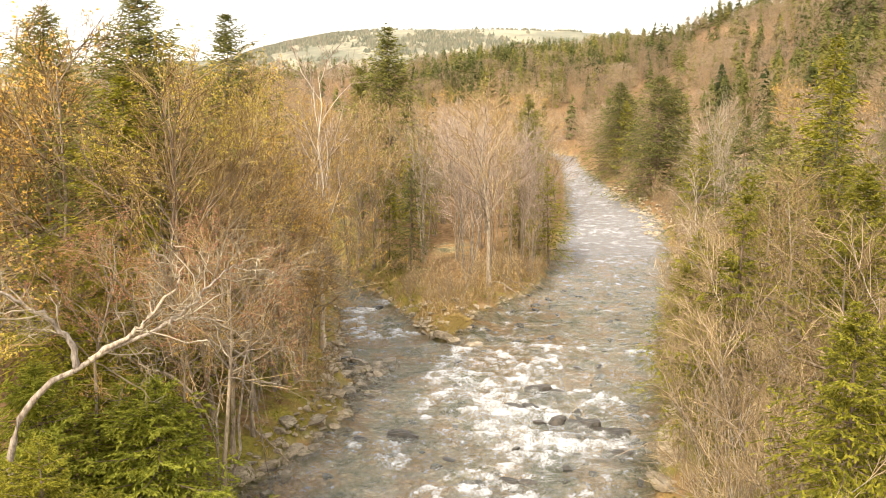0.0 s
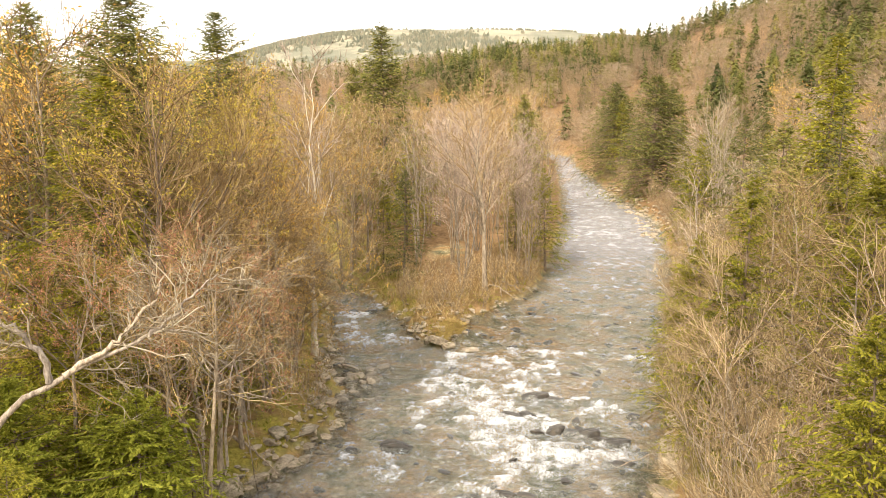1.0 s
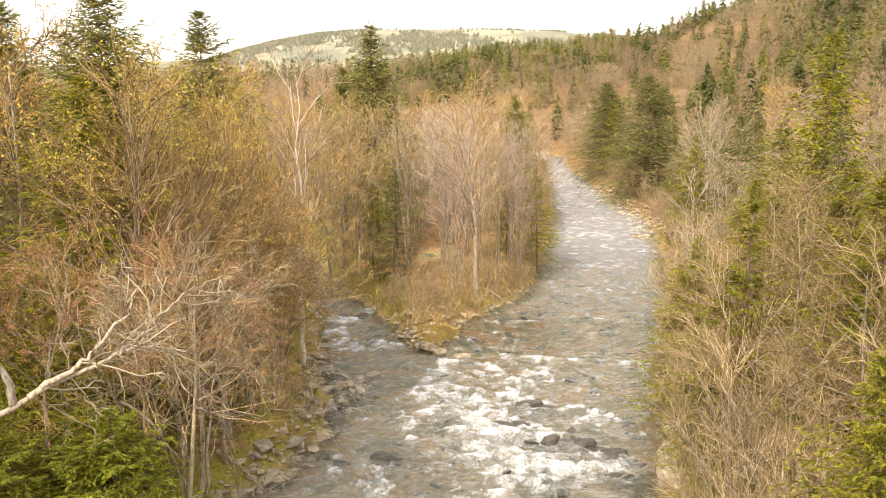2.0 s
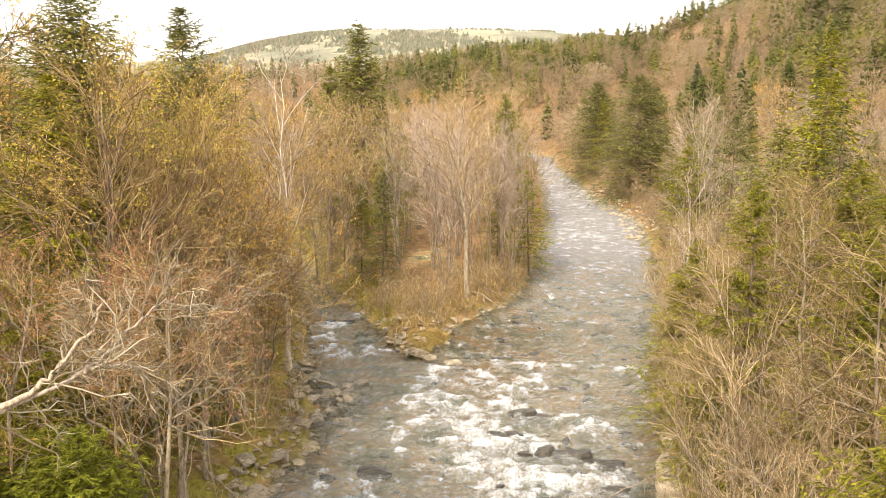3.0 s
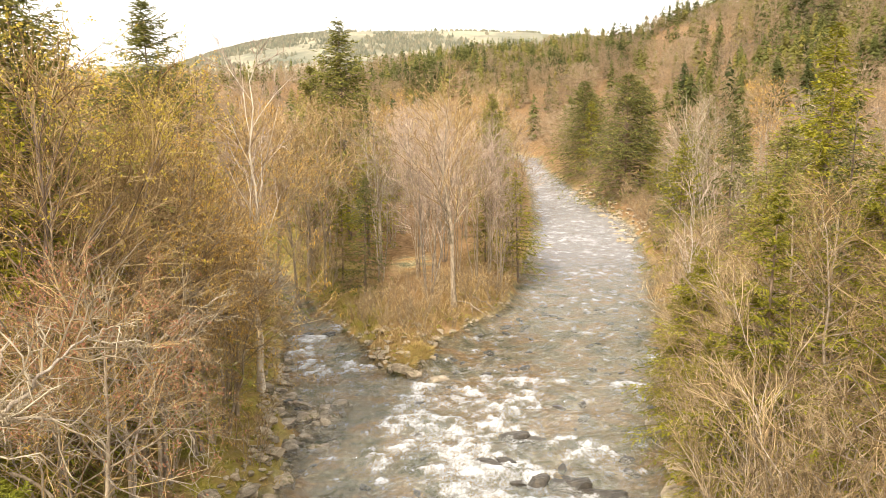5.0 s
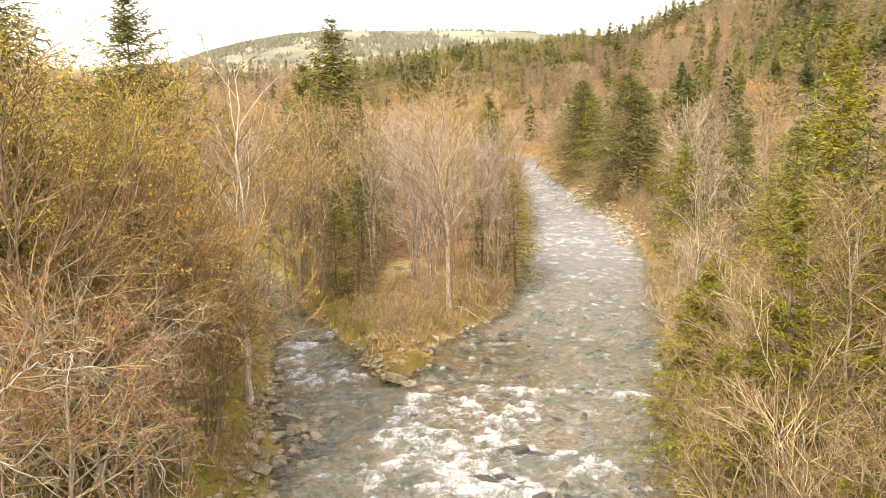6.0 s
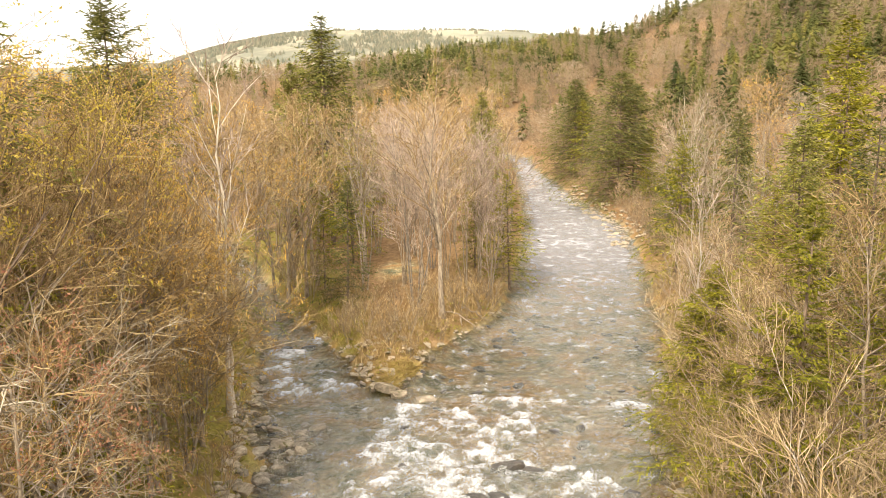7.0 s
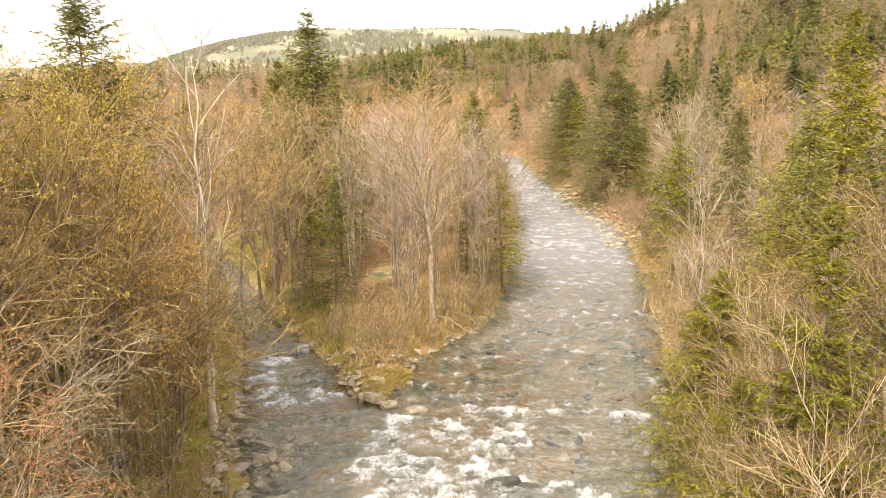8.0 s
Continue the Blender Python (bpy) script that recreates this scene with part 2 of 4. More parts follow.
def tubes(P, R, sides):
    """Tapered tubes along N polylines of K points, each ending in a point."""
    N, K, _ = P.shape
    T = unit(np.gradient(P, axis=1))
    ref = np.where(np.abs(T[..., 2:3]) > 0.9, np.array([1.0, 0, 0]), np.array([0, 0, 1.0]))
    U = unit(np.cross(T, ref))
    V = np.cross(T, U)
    a = np.arange(sides) * 2 * np.pi / sides
    ring = P[:, :-1, None] + R[:, :-1, None, None] * (U[:, :-1, None] * np.cos(a)[:, None] + V[:, :-1, None] * np.sin(a)[:, None])
    per = (K - 1) * sides + 1
    verts = np.concatenate([ring.reshape(N, -1, 3), P[:, -1:]], 1).reshape(-1, 3)
    i, j = np.meshgrid(np.arange(K - 2), np.arange(sides), indexing="ij")
    q, j2 = i * sides, (j + 1) % sides
    quads = np.stack([np.stack([q + j, q + j2, q + sides + j2], -1), np.stack([q + j, q + sides + j2, q + sides + j], -1)], 2).reshape(-1, 3)
    last = (K - 2) * sides
    j = np.arange(sides)
    tip = np.stack([last + j, last + (j + 1) % sides, np.full(sides, per - 1)], -1)
    one = np.concatenate([quads, tip]) if K > 2 else tip
    tris = (one[None] + (np.arange(N) * per)[:, None, None]).reshape(-1, 3)
    return verts, tris


def sprout(rng, P, R, count, span, length, angle, lift, points, bend=0.0, wob=0.02, thick=0.6, taper=0.3, curl=0.12):
    """count side shoots on each of the polylines P: their polylines and radii. length: (at the low end, at the high end)."""
    N, K, _ = P.shape
    par = np.repeat(np.arange(N), count)
    M = len(par)
    t = np.tile((np.arange(count) + 0.5) / count, N) + rng.uniform(-0.5, 0.5, M) / count
    s = (span[0] + (span[1] - span[0]) * t).clip(0, 0.995)
    k = np.minimum((s * (K - 1)).astype(int), K - 2)
    f = (s * (K - 1) - k)[:, None]
    pos = P[par, k] * (1 - f) + P[par, k + 1] * f
    rad = R[par, k] * (1 - f[:, 0]) + R[par, k + 1] * f[:, 0]
    tan = unit(P[par, k + 1] - P[par, k])
    side = unit(np.cross(tan, unit(rng.normal(size=(M, 3)))))
    a = np.radians(rng.uniform(angle[0], angle[1], M))[:, None]
    way = unit(tan * np.cos(a) + side * np.sin(a) + np.array([0, 0, 1.0]) * lift)
    L = ((length[0] + (length[1] - length[0]) * t) * rng.uniform(0.65, 1.25, M))[:, None, None]
    u = np.linspace(0, 1, points)[None, :, None]
    Q = pos[:, None] + way[:, None] * L * u + np.array([0, 0, 1.0]) * bend * L * u ** 2
    Q = Q + rng.normal(size=Q.shape) * wob * L * u + rng.normal(size=(M, 1, 3)) * curl * L * u ** 2
    r0 = np.minimum(rad * thick, 0.06 * L[:, 0, 0] + 0.004)
    return Q, r0[:, None] * (1 - (1 - taper) * np.linspace(0, 1, points)[None])


def chips(rng, P, count, size, shape=(1.0, 0.45), droop=0.0):
    """Small folded leaves, buds or catkins scattered along the polylines P."""
    N, K, _ = P.shape
    par = np.repeat(np.arange(N), count)
    M = len(par)
    s = rng.uniform(0.25, 1, M) * (K - 1)
    k = np.minimum(s.astype(int), K - 2)
    f = (s - k)[:, None]
    pos = P[par, k] * (1 - f) + P[par, k + 1] * f + rng.normal(size=(M, 3)) * size * 0.6
    way = unit(rng.normal(size=(M, 3)) + np.array([0, 0, -droop]))
    side = unit(np.cross(way, rng.normal(size=(M, 3))))
    up = np.cross(way, side)
    z = (rng.uniform(0.6, 1.3, M) * size)[:, None]
    a, b = shape
    v = np.stack([pos, pos + way * z * a * 0.5 + side * z * b * 0.5 + up * z * 0.12, pos + way * z * a, pos + way * z * a * 0.5 - side * z * b * 0.5 + up * z * 0.12], 1)
    base = (np.arange(M) * 4)[:, None]
    return v.reshape(-1, 3), np.concatenate([base + [0, 1, 2], base + [0, 2, 3]])


def needles(rng, P, count, size):
    """Flat feathery sprigs that point forwards and outwards along the sprays P."""
    N, K, _ = P.shape
    par = np.repeat(np.arange(N), count)
    M = len(par)
    s = np.tile((np.arange(count) + 0.5) / count, N) + rng.uniform(-0.08, 0.08, M)
    pos = P[par, 0] + (P[par, -1] - P[par, 0]) * s[:, None].clip(0, 1)
    tan = unit(P[par, -1] - P[par, 0])
    lat = unit(np.cross(tan, np.array([0, 0, 1.0])) + rng.normal(size=(M, 3)) * 0.25)
    sgn = np.tile(np.where(np.arange(count) % 2, 1.0, -1.0), N)[:, None]
    way = unit(tan + lat * sgn * rng.uniform(0.2, 1.0, (M, 1)) + rng.normal(size=(M, 3)) * 0.22)
    side = unit(np.cross(way, np.array([0, 0, 1.0]) + rng.normal(size=(M, 3)) * 0.35))
    z = (rng.uniform(0.6, 1.3, M) * size[par])[:, None]
    v = np.stack([pos, pos + way * z * 0.5 + side * z * 0.20, pos + way * z - np.array([0, 0, 0.08]) * z, pos + way * z * 0.5 - side * z * 0.20], 1)
    base = (np.arange(M) * 4)[:, None]
    return v.reshape(-1, 3), np.concatenate([base + [0, 1, 2], base + [0, 2, 3]])


def part(name, mesh, parent, label=""):
    ob = new(name, mesh)
    ob.parent = parent
    if label:
        ob["label"] = label
    return ob


# ---- trees ----
def clump(p, scale, seed):
    """A smooth value between about -1 and 1 at each of the points p, to gather leaves into clumps."""
    a = np.random.default_rng(seed).uniform(0, 6.28, (3, 3))
    q = p / scale
    return (np.sin(q @ [2.9, 1.1, 0.7] + a[0, 0]) + np.sin(q @ [-0.8, 2.6, 1.3] + a[0, 1]) + np.sin(q @ [0.9, -1.2, 2.8] + a[0, 2])) / 2.2


def bare_tree(seed, height, bark, twig, bud, label, detail=2, spread=0.42, stems=1, first=0.22, buds=3, bud_size=0.09, limb_angle=(40, 82), lean=0.05, catkins=0.0, twig_r=1.0, crook=1.0, fan=0.16, rise=0.06, fine=1.0, clumps=-0.2):
    """A leafless or budding broadleaf tree: trunk with limbs, branches with twigs, buds in clumps."""
    rng = np.random.default_rng(seed)
    tree = new("tree")
    u = np.linspace(0, 1, 9)
    trunks, radii = [], []
    for s in range(stems):
        ang = s * 2.4 + rng.uniform(-0.6, 0.6)
        tilt = rng.uniform(0.3, 1.0) * (lean if stems == 1 else fan + lean)
        h = height * (1 if s == 0 else rng.uniform(0.7, 0.98)) * (1 - 0.3 * tilt)
        wob = np.cumsum(rng.normal(size=(9, 2)) * 0.011 * crook * height, 0) * u[:, None] ** 0.5
        x = np.cos(ang) * tilt * height * u ** 1.2 + wob[:, 0] + np.cos(ang) * 0.18 * (stems > 1)
        y = np.sin(ang) * tilt * height * u ** 1.2 + wob[:, 1] + np.sin(ang) * 0.18 * (stems > 1)
        trunks.append(np.stack([x, y, u * h - 0.25], 1))
        r = height * 0.0115 / stems ** 0.7
        radii.append(r * (1 - 0.9 * u) * (1 + 0.5 * np.exp(-u * 18)))
    P0, R0 = np.array(trunks), np.array(radii)
    limbs, subs, twigs, tips = {3: (20, 9, 6, 2), 2: (18, 8, 6, 0), 1: (16, 5, 4, 0)}[detail]
    limbs = max(3, limbs // stems + (stems > 1))
    twigs = max(2, int(round(twigs * fine)))
    P1, R1 = sprout(rng, P0, R0, limbs, (first, 0.97), (height * spread, height * 0.12), limb_angle, 0.2, 7, bend=rise, wob=0.018 * crook, thick=0.55, curl=0.10 * crook)
    P2, R2 = sprout(rng, P1, R1, subs, (0.2, 1), (height * spread * 0.46, height * spread * 0.26), (22, 55), 0.08, 5 if detail > 2 else 3, bend=rise * 0.5, wob=0.02 * crook, thick=0.75, curl=0.14 * crook)
    if detail > 1:
        dense = clump(P2[:, 1], height * 0.06, seed + 5) > -0.25
        P2, R2 = P2[dense], R2[dense]
    k = {3: 1.0, 2: 1.35, 1: 2.0}[detail] * twig_r
    R2 = np.maximum(R2, 0.0125 * k)
    P3, R3 = sprout(rng, P2, R2, twigs, (0.2, 1), (height * spread * 0.22, height * spread * 0.14), (22, 55), 0.1, 3 if detail > 2 else 2, wob=0.03 * crook, thick=0.9, curl=0.15 * crook)
    R3 = np.clip(R3, 0.0065 * k, 0.010 * k)
    pieces = [tubes(P2, R2, 3), tubes(P3, R3, 3)]
    last = P3
    if tips:
        P4, R4 = sprout(rng, P3, R3, tips, (0.35, 1), (height * spread * 0.10, height * spread * 0.07), (25, 55), 0.1, 2, thick=0.9)
        pieces.append(tubes(P4, np.clip(R4, 0.0045, 0.007) * twig_r, 3))
    R1 = np.maximum(R1, 0.016 * k)
    own = np.argsort(-R1[:, 0])[:8] if detail > 2 else []
    rest = np.setdiff1d(np.arange(len(P1)), own)
    small = tubes(P1[rest], R1[rest], 4) if detail > 2 else tubes(P1[:, ::2], R1[:, ::2], 3)
    part("trunk", solid("trunk", *join([tubes(P0, R0, 7 if stems < 3 else 5), small]), bark, True), tree)
    for i in own:
        part("limb", solid("limb", *tubes(P1[i:i + 1], R1[i:i + 1], 5), bark, True), tree)
    part("crown", solid("crown", *join(pieces), twig), tree)["kind"] = "stuff"
    if buds:
        thick = last[clump(last[:, 0], height * 0.085, seed) > clumps]
        pick = thick[rng.random(len(thick)) < min(1, buds)]
        body = chips(rng, pick, max(1, int(round(buds))), bud_size, (1.0, 0.5) if not catkins else (1.3, 0.32), catkins)
        part("budding", solid("budding", *body, bud), tree)["kind"] = "stuff"
    return tagged(tree, label, "tree")


def conifer(seed, height, bark, needle, label, detail=2, width=0.20, first=0.08, droop=-0.28, gap=1.0, ragged=0.25):
    """A spruce or fir: a straight trunk, whorls of boughs, sprays of needles on each."""
    rng = np.random.default_rng(seed)
    tree = new("conifer")
    u = np.linspace(0, 1, 8)
    P0 = np.stack([rng.normal() * 0.01 * height * u, rng.normal() * 0.01 * height * u, u * height - 0.25], 1)[None]
    R0 = (height * 0.012 * (1 - 0.93 * u))[None]
    n, side_n, tuft = {3: (150, 12, 13), 2: (112, 7, 5), 1: (55, 6, 3)}[detail]
    n = int(n * gap)
    t = np.sort(rng.uniform(0, 1, n)) ** 0.85
    z = height * (first + (0.985 - first) * t)
    L = (height * width * (1 - t) ** 0.80 + 0.02 * (height / 12)) * rng.uniform(1 - ragged, 1 + ragged, n)
    az = np.arange(n) * 2.39996 + rng.normal(size=n) * 0.4
    out = np.stack([np.cos(az), np.sin(az), np.zeros(n)], 1)
    k = np.linspace(0, 1, 5)[None, :, None]
    lift = (0.40 * t ** 2 + 0.05)[:, None, None]
    zz = np.array([0, 0, 1.0])
    base = np.stack([np.interp(z, P0[0, :, 2], P0[0, :, 0]), np.interp(z, P0[0, :, 2], P0[0, :, 1]), z], 1)
    P1 = base[:, None] + out[:, None] * L[:, None, None] * k + zz * L[:, None, None] * (lift * k + droop * (1 - t)[:, None, None] * k ** 1.4 + 0.14 * k ** 3)
    R1 = (0.05 * np.sqrt(L))[:, None] * (0.4 + 0.0 * t[:, None]) * (1 - 0.85 * k[0, :, 0])[None]
    part("trunk", solid("trunk", *tubes(P0, R0, 6), bark, True), tree)
    part("bough", solid("bough", *tubes(P1[:, ::2], R1[:, ::2], 3), bark), tree)["kind"] = "stuff"
    # side sprays lie flat along the boughs
    par = np.repeat(np.arange(n), side_n)
    M = len(par)
    s = np.tile((np.arange(side_n) + 0.6) / side_n, n) + rng.uniform(-0.04, 0.04, M)
    s = s.clip(0.12, 0.99)
    kk = np.minimum((s * 4).astype(int), 3)
    f = (s * 4 - kk)[:, None]
    pos = P1[par, kk] * (1 - f) + P1[par, kk + 1] * f
    tan = unit(P1[par, kk + 1] - P1[par, kk])
    sgn = np.tile(np.where(np.arange(side_n) % 2, 1.0, -1.0), n)[:, None]
    lat = unit(np.cross(tan, zz))
    way = unit(tan * 0.75 + lat * sgn * 0.8 + zz * rng.uniform(-0.65, 0.10, (M, 1)))
    sl = (L[par] * 0.42 * (1.15 - 0.8 * s) + 0.10)[:, None, None] * rng.uniform(0.7, 1.25, (M, 1, 1))
    v = np.linspace(0, 1, 3)[None, :, None]
    P2 = pos[:, None] + way[:, None] * sl * v - zz * sl * 0.12 * v ** 2
    w = 0.022 * {3: 1.0, 2: 1.3, 1: 1.8}[detail] * np.ones((M, 1)) * np.array([[1.0, 0.9, 0.3]])
    spray = tubes(P2[:, ::2], w[:, ::2], 3)
    tufts = needles(rng, P2, tuft, {3: 0.15, 2: 0.30, 1: 0.45}[detail] * (0.35 + 0.65 * np.clip(L[par] / 1.4, 0, 1)))
    part("foliage", solid("foliage", *join([spray, tufts]), needle), tree)["kind"] = "stuff"
    return tagged(tree, label, "tree")


# ---- the lie of the land ----
def soft(v, k):
    """max(v, 0) with a rounded corner."""
    return k * np.logaddexp(0, np.asarray(v, float) / k)


LEFT = ([-80, 0, 25, 29, 32.5, 37, 40, 43.6, 44.8, 50.5, 55.4, 58, 61, 76, 101, 140, 190, 215, 240, 300],
        [-12, -10, -8.7, -7.7, -6.8, -7.2, -8.4, -9.2, -2.4, -1.4, 0.9, 2.5, 3.5, 5.4, 7.7, 9.6, 11, 6, -14, -80])
RIGHT = ([-80, 0, 26, 31, 37, 44, 50, 58, 78, 97, 128, 178, 205, 225, 250, 310],
         [1, 3.4, 6.5, 8.0, 9.4, 10.9, 12.3, 13.7, 17, 19, 17.1, 15.6, 17, 12, -8, -74])
SIDE_L = ([30, 40, 44.6, 52, 61, 68, 85, 110, 200], [-7, -8.5, -9.6, -11.3, -14.8, -17.6, -25, -36, -80])
SIDE_R = ([30, 40, 44, 46.3, 52.3, 60, 68, 85, 110, 200], [-7, -2, -3, -4, -7.1, -11.2, -14.6, -22.5, -33, -77])


def wobble(x, y, f, seed):
    """A cheap smooth unevenness between about -1 and 1."""
    r = np.random.default_rng(seed)
    out = 0
    for i in range(5):
        a, p, g = r.uniform(0, 6.28), r.uniform(0, 6.28), f * 1.7 ** i
        out = out + np.sin((x * np.cos(a) + y * np.sin(a)) * g + p + 1.3 * np.sin((x * np.sin(a) - y * np.cos(a)) * g * 0.7 + p * 2)) / 1.5 ** i
    return out / 2.2


def shore(x, y):
    """Metres from the water's edge: negative in the water, positive on land."""
    main = np.maximum(np.interp(y, *LEFT) - x, x - np.interp(y, *RIGHT))
    trib = np.maximum(np.interp(y, *SIDE_L) - x, x - np.interp(y, *SIDE_R))
    trib = np.where((y > 38) & (y < 205), trib, 99.0)
    return np.minimum(main, trib) + 0.35 * wobble(x, y, 0.9, 5)


def level(y):
    return 0.005 * soft(y - 45.0, 2)


def hills(x, y):
    a = x - np.interp(np.minimum(y, 200), *RIGHT)
    right = 0.25 * soft(a - 20, 7) + 0.10 * soft(np.minimum(y, 400) - 130, 20) * np.clip(a / 85, 0, 1)
    right = 95 * np.tanh(right / 95)
    top = 36 + 16 / (1 + np.exp(-(x + 15) / 25))
    spur = top * np.tanh((0.15 + 0.03 / (1 + np.exp(-(x + 15) / 25))) * soft(y - 220 - 0.45 * np.maximum(-x, 0), 18) / top)
    left = 0.02 * soft(-x - 25, 6) + 0.008 * soft(y - 80, 10)
    near = np.maximum(np.where(y > 0, spur, 0), right) + 0.25 * np.minimum(spur * (y > 0), right) + np.minimum(left, 5)
    near = near * (1 - np.clip((y - 430) / 420, 0, 1))
    m = 1 / (1 + np.exp(-(x + 800) / 105)) * (0.965 + 0.035 * np.tanh((x + 500) / 130)) * np.exp(-((y - 2050) / 560) ** 2)
    m = 197 * m / (1 + np.exp((x - 520) / 130)) * (1 + 0.03 * wobble(x, y, 0.006, 9))
    far = 215 * np.exp(-((y - 3900) / 420) ** 2) * (1 + 0.10 * wobble(x, y, 0.0021, 10))
    return near + m + far


def height_at(x, y):
    x, y = np.asarray(x, float), np.asarray(y, float)
    d = shore(x, y)
    land = np.maximum(d, 0)
    spit = ((y > 44) & (y < 58) & (x > -8) & (x < 4)) * 1.0
    bank = (1.25 - 0.35 * spit) * (1 - np.exp(-land / 0.9)) + 0.02 * np.minimum(land, 40)
    bed = -0.42 * np.clip(-d / 1.8, 0, 1)
    rough = 0.16 * wobble(x, y, 0.8, 3) * np.clip(land / 1.5, 0, 1) + 0.05 * wobble(x, y, 2.6, 4)
    return level(y) - 0.08 + bank + bed + rough + hills(x, y) * np.where(y < 330, 1 - np.exp(-land / 5), 1)


def steps(*runs):
    """Grid lines: a start, then (end, step) runs."""
    out = [runs[0]]
    for end, step in runs[1:]:
        n = max(1, round((end - out[-1]) / step))
        out += list(np.linspace(out[-1], end, n + 1)[1:])
    return np.array(out)


def sheet(xs, ys):
    """Vertices (x, y) and triangles of a grid."""
    X, Y = np.meshgrid(xs, ys)
    n, m = len(xs), len(ys)
    i = (np.arange(m - 1)[:, None] * n + np.arange(n - 1)[None]).ravel()
    return X.ravel(), Y.ravel(), np.concatenate([np.stack([i, i + 1, i + n + 1], 1), np.stack([i, i + n + 1, i + n], 1)])


gx = steps(-3000, (-600, 120), (-120, 16), (-40, 4), (-20, 1.0), (24, 0.5), (60, 1.5), (150, 4), (600, 16), (3000, 120))
gy = steps(-2500, (-80, 200), (12, 5), (75, 0.5), (130, 1.0), (260, 3), (640, 9), (4700, 60))
X, Y, T = sheet(gx, gy)
D = shore(X, Y)
Z = height_at(X, Y)
ground = new("ground", solid("ground", np.stack([X, Y, Z], 1), T, GROUND, True,
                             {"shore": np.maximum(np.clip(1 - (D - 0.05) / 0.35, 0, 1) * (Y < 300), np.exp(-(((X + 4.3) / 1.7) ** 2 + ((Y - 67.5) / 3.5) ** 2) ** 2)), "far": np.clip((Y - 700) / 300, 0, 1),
                              "damp": np.clip(1 - (D - 3.5) / 2.5, 0, 1) * (Y < 90) * np.where((X > -5.5) & (Y > 46), 0.25, 1.0)}))
tagged(ground, "brown leaf-littered valley floor with mossy banks and wooded hills", "ground", kind="structure")

# ---- the river ----
# runs of broken water: from x, y, to x, y, crests, scatter, least and most width across
RUNS = [(-1.3, 43.8, -2.5, 40.2, 12, 0.25, 0.3, 0.55), (-2.8, 39.6, -1.6, 36.6, 14, 0.5, 0.4, 0.8), (-1.2, 38.0, 1.4, 36.7, 10, 0.4, 0.4, 0.8),
        (0.4, 36.2, 0.8, 33.4, 22, 0.6, 0.4, 0.9), (0.8, 33.4, 2.0, 29.6, 24, 0.7, 0.4, 0.9), (2.0, 34.7, 3.4, 34.2, 8, 0.25, 0.4, 0.7),
        (2.7, 32.0, 4.0, 30.2, 18, 0.5, 0.5, 0.9), (5.0, 31.6, 6.2, 30.5, 9, 0.3, 0.35, 0.6), (4.5, 36.3, 6.4, 35.7, 7, 0.3, 0.4, 0.8),
        (8.2, 43.9, 9.2, 43.6, 9, 0.15, 0.5, 0.8), (-3.6, 30.6, -3.3, 28.2, 9, 0.25, 0.25, 0.45), (-5.6, 30.2, -5.2, 29.4, 4, 0.2, 0.2, 0.4),
        (-0.8, 26.8, 3.6, 25.2, 20, 0.6, 0.4, 0.9), (-3.2, 35.4, -2.6, 33.4, 5, 0.3, 0.25, 0.4),
        (-10.4, 52.0, -8.7, 51.6, 10, 0.2, 0.4, 0.8), (-9.9, 49.4, -8.8, 48.7, 6, 0.25, 0.3, 0.6), (-8.7, 47.0, -7.2, 45.4, 11, 0.35, 0.3, 0.6),
        (-6.3, 47.0, -5.3, 46.2, 8, 0.3, 0.3, 0.6), (-8.6, 54.0, -7.6, 53.0, 5, 0.4, 0.3, 0.5), (10.6, 48.6, 11.2, 47.8, 5, 0.2, 0.3, 0.5),
        (-0.6, 42.6, 4.4, 41.2, 12, 0.5, 0.35, 0.7), (0.2, 39.6, 4.2, 37.6, 14, 0.6, 0.35, 0.8), (1.6, 44.6, 6.0, 43.4, 7, 0.5, 0.3, 0.6)]
# wide breaks far upstream: x, y, half width across, half length along, strength
RAPIDS = [(11.4, 86.5, 1.7, 1.6, 0.5), (13.2, 148, 1.6, 6, 0.35), (12.6, 168, 2, 7, 0.38), (10.0, 70, 2.0, 1.0, 0.25), (13.5, 112, 2, 1.6, 0.34)]
wx = steps(-34, (-12, 0.6), (-6, 0.16), (8, 0.10), (15, 0.16), (22, 0.6))
wy = steps(-40, (24, 2.0), (46, 0.10), (58, 0.16), (96, 0.35), (240, 1.4))
X, Y, T = sheet(wx, wy)
D = shore(X, Y)
keep = (D[T] < 0.7).any(1)
T = T[keep]
used = np.unique(T)
remap = np.full(len(X), -1)
remap[used] = np.arange(len(used))
X, Y, D, T = X[used], Y[used], D[used], remap[T]
F = np.zeros(len(X))
for cx, cy, rx, ry, s in RAPIDS:
    F = np.maximum(F, s * np.exp(-(((X - cx) / rx / 1.25) ** 2 + ((Y - cy) / ry / 1.25) ** 2) ** 1.3))
caps = np.random.default_rng(55)
heave = np.zeros(len(X))


def crest(cx, cy, w, tail, s):
    """One breaking wave: a sharp curved lip upstream, a streaky white tail that fades downstream."""
    near = (np.abs(X - cx) < 2.2 * w) & (Y > cy - 4 * tail) & (Y < cy + 0.5)
    x, y = (X[near] - cx) / w, Y[near]
    v = cy - 0.35 * w * x ** 2 + 0.10 * np.sin(7 * x + cx) - y
    across = np.exp(-np.abs(x) ** 3)
    body = np.where(v < 0, np.exp(-(v / 0.09) ** 2), np.exp(-(v / tail) ** 1.3))
    F[near] = np.maximum(F[near], s * across * body)
    heave[near] = np.maximum(heave[near], s * across * np.exp(-((v - 0.08) / 0.22) ** 2))


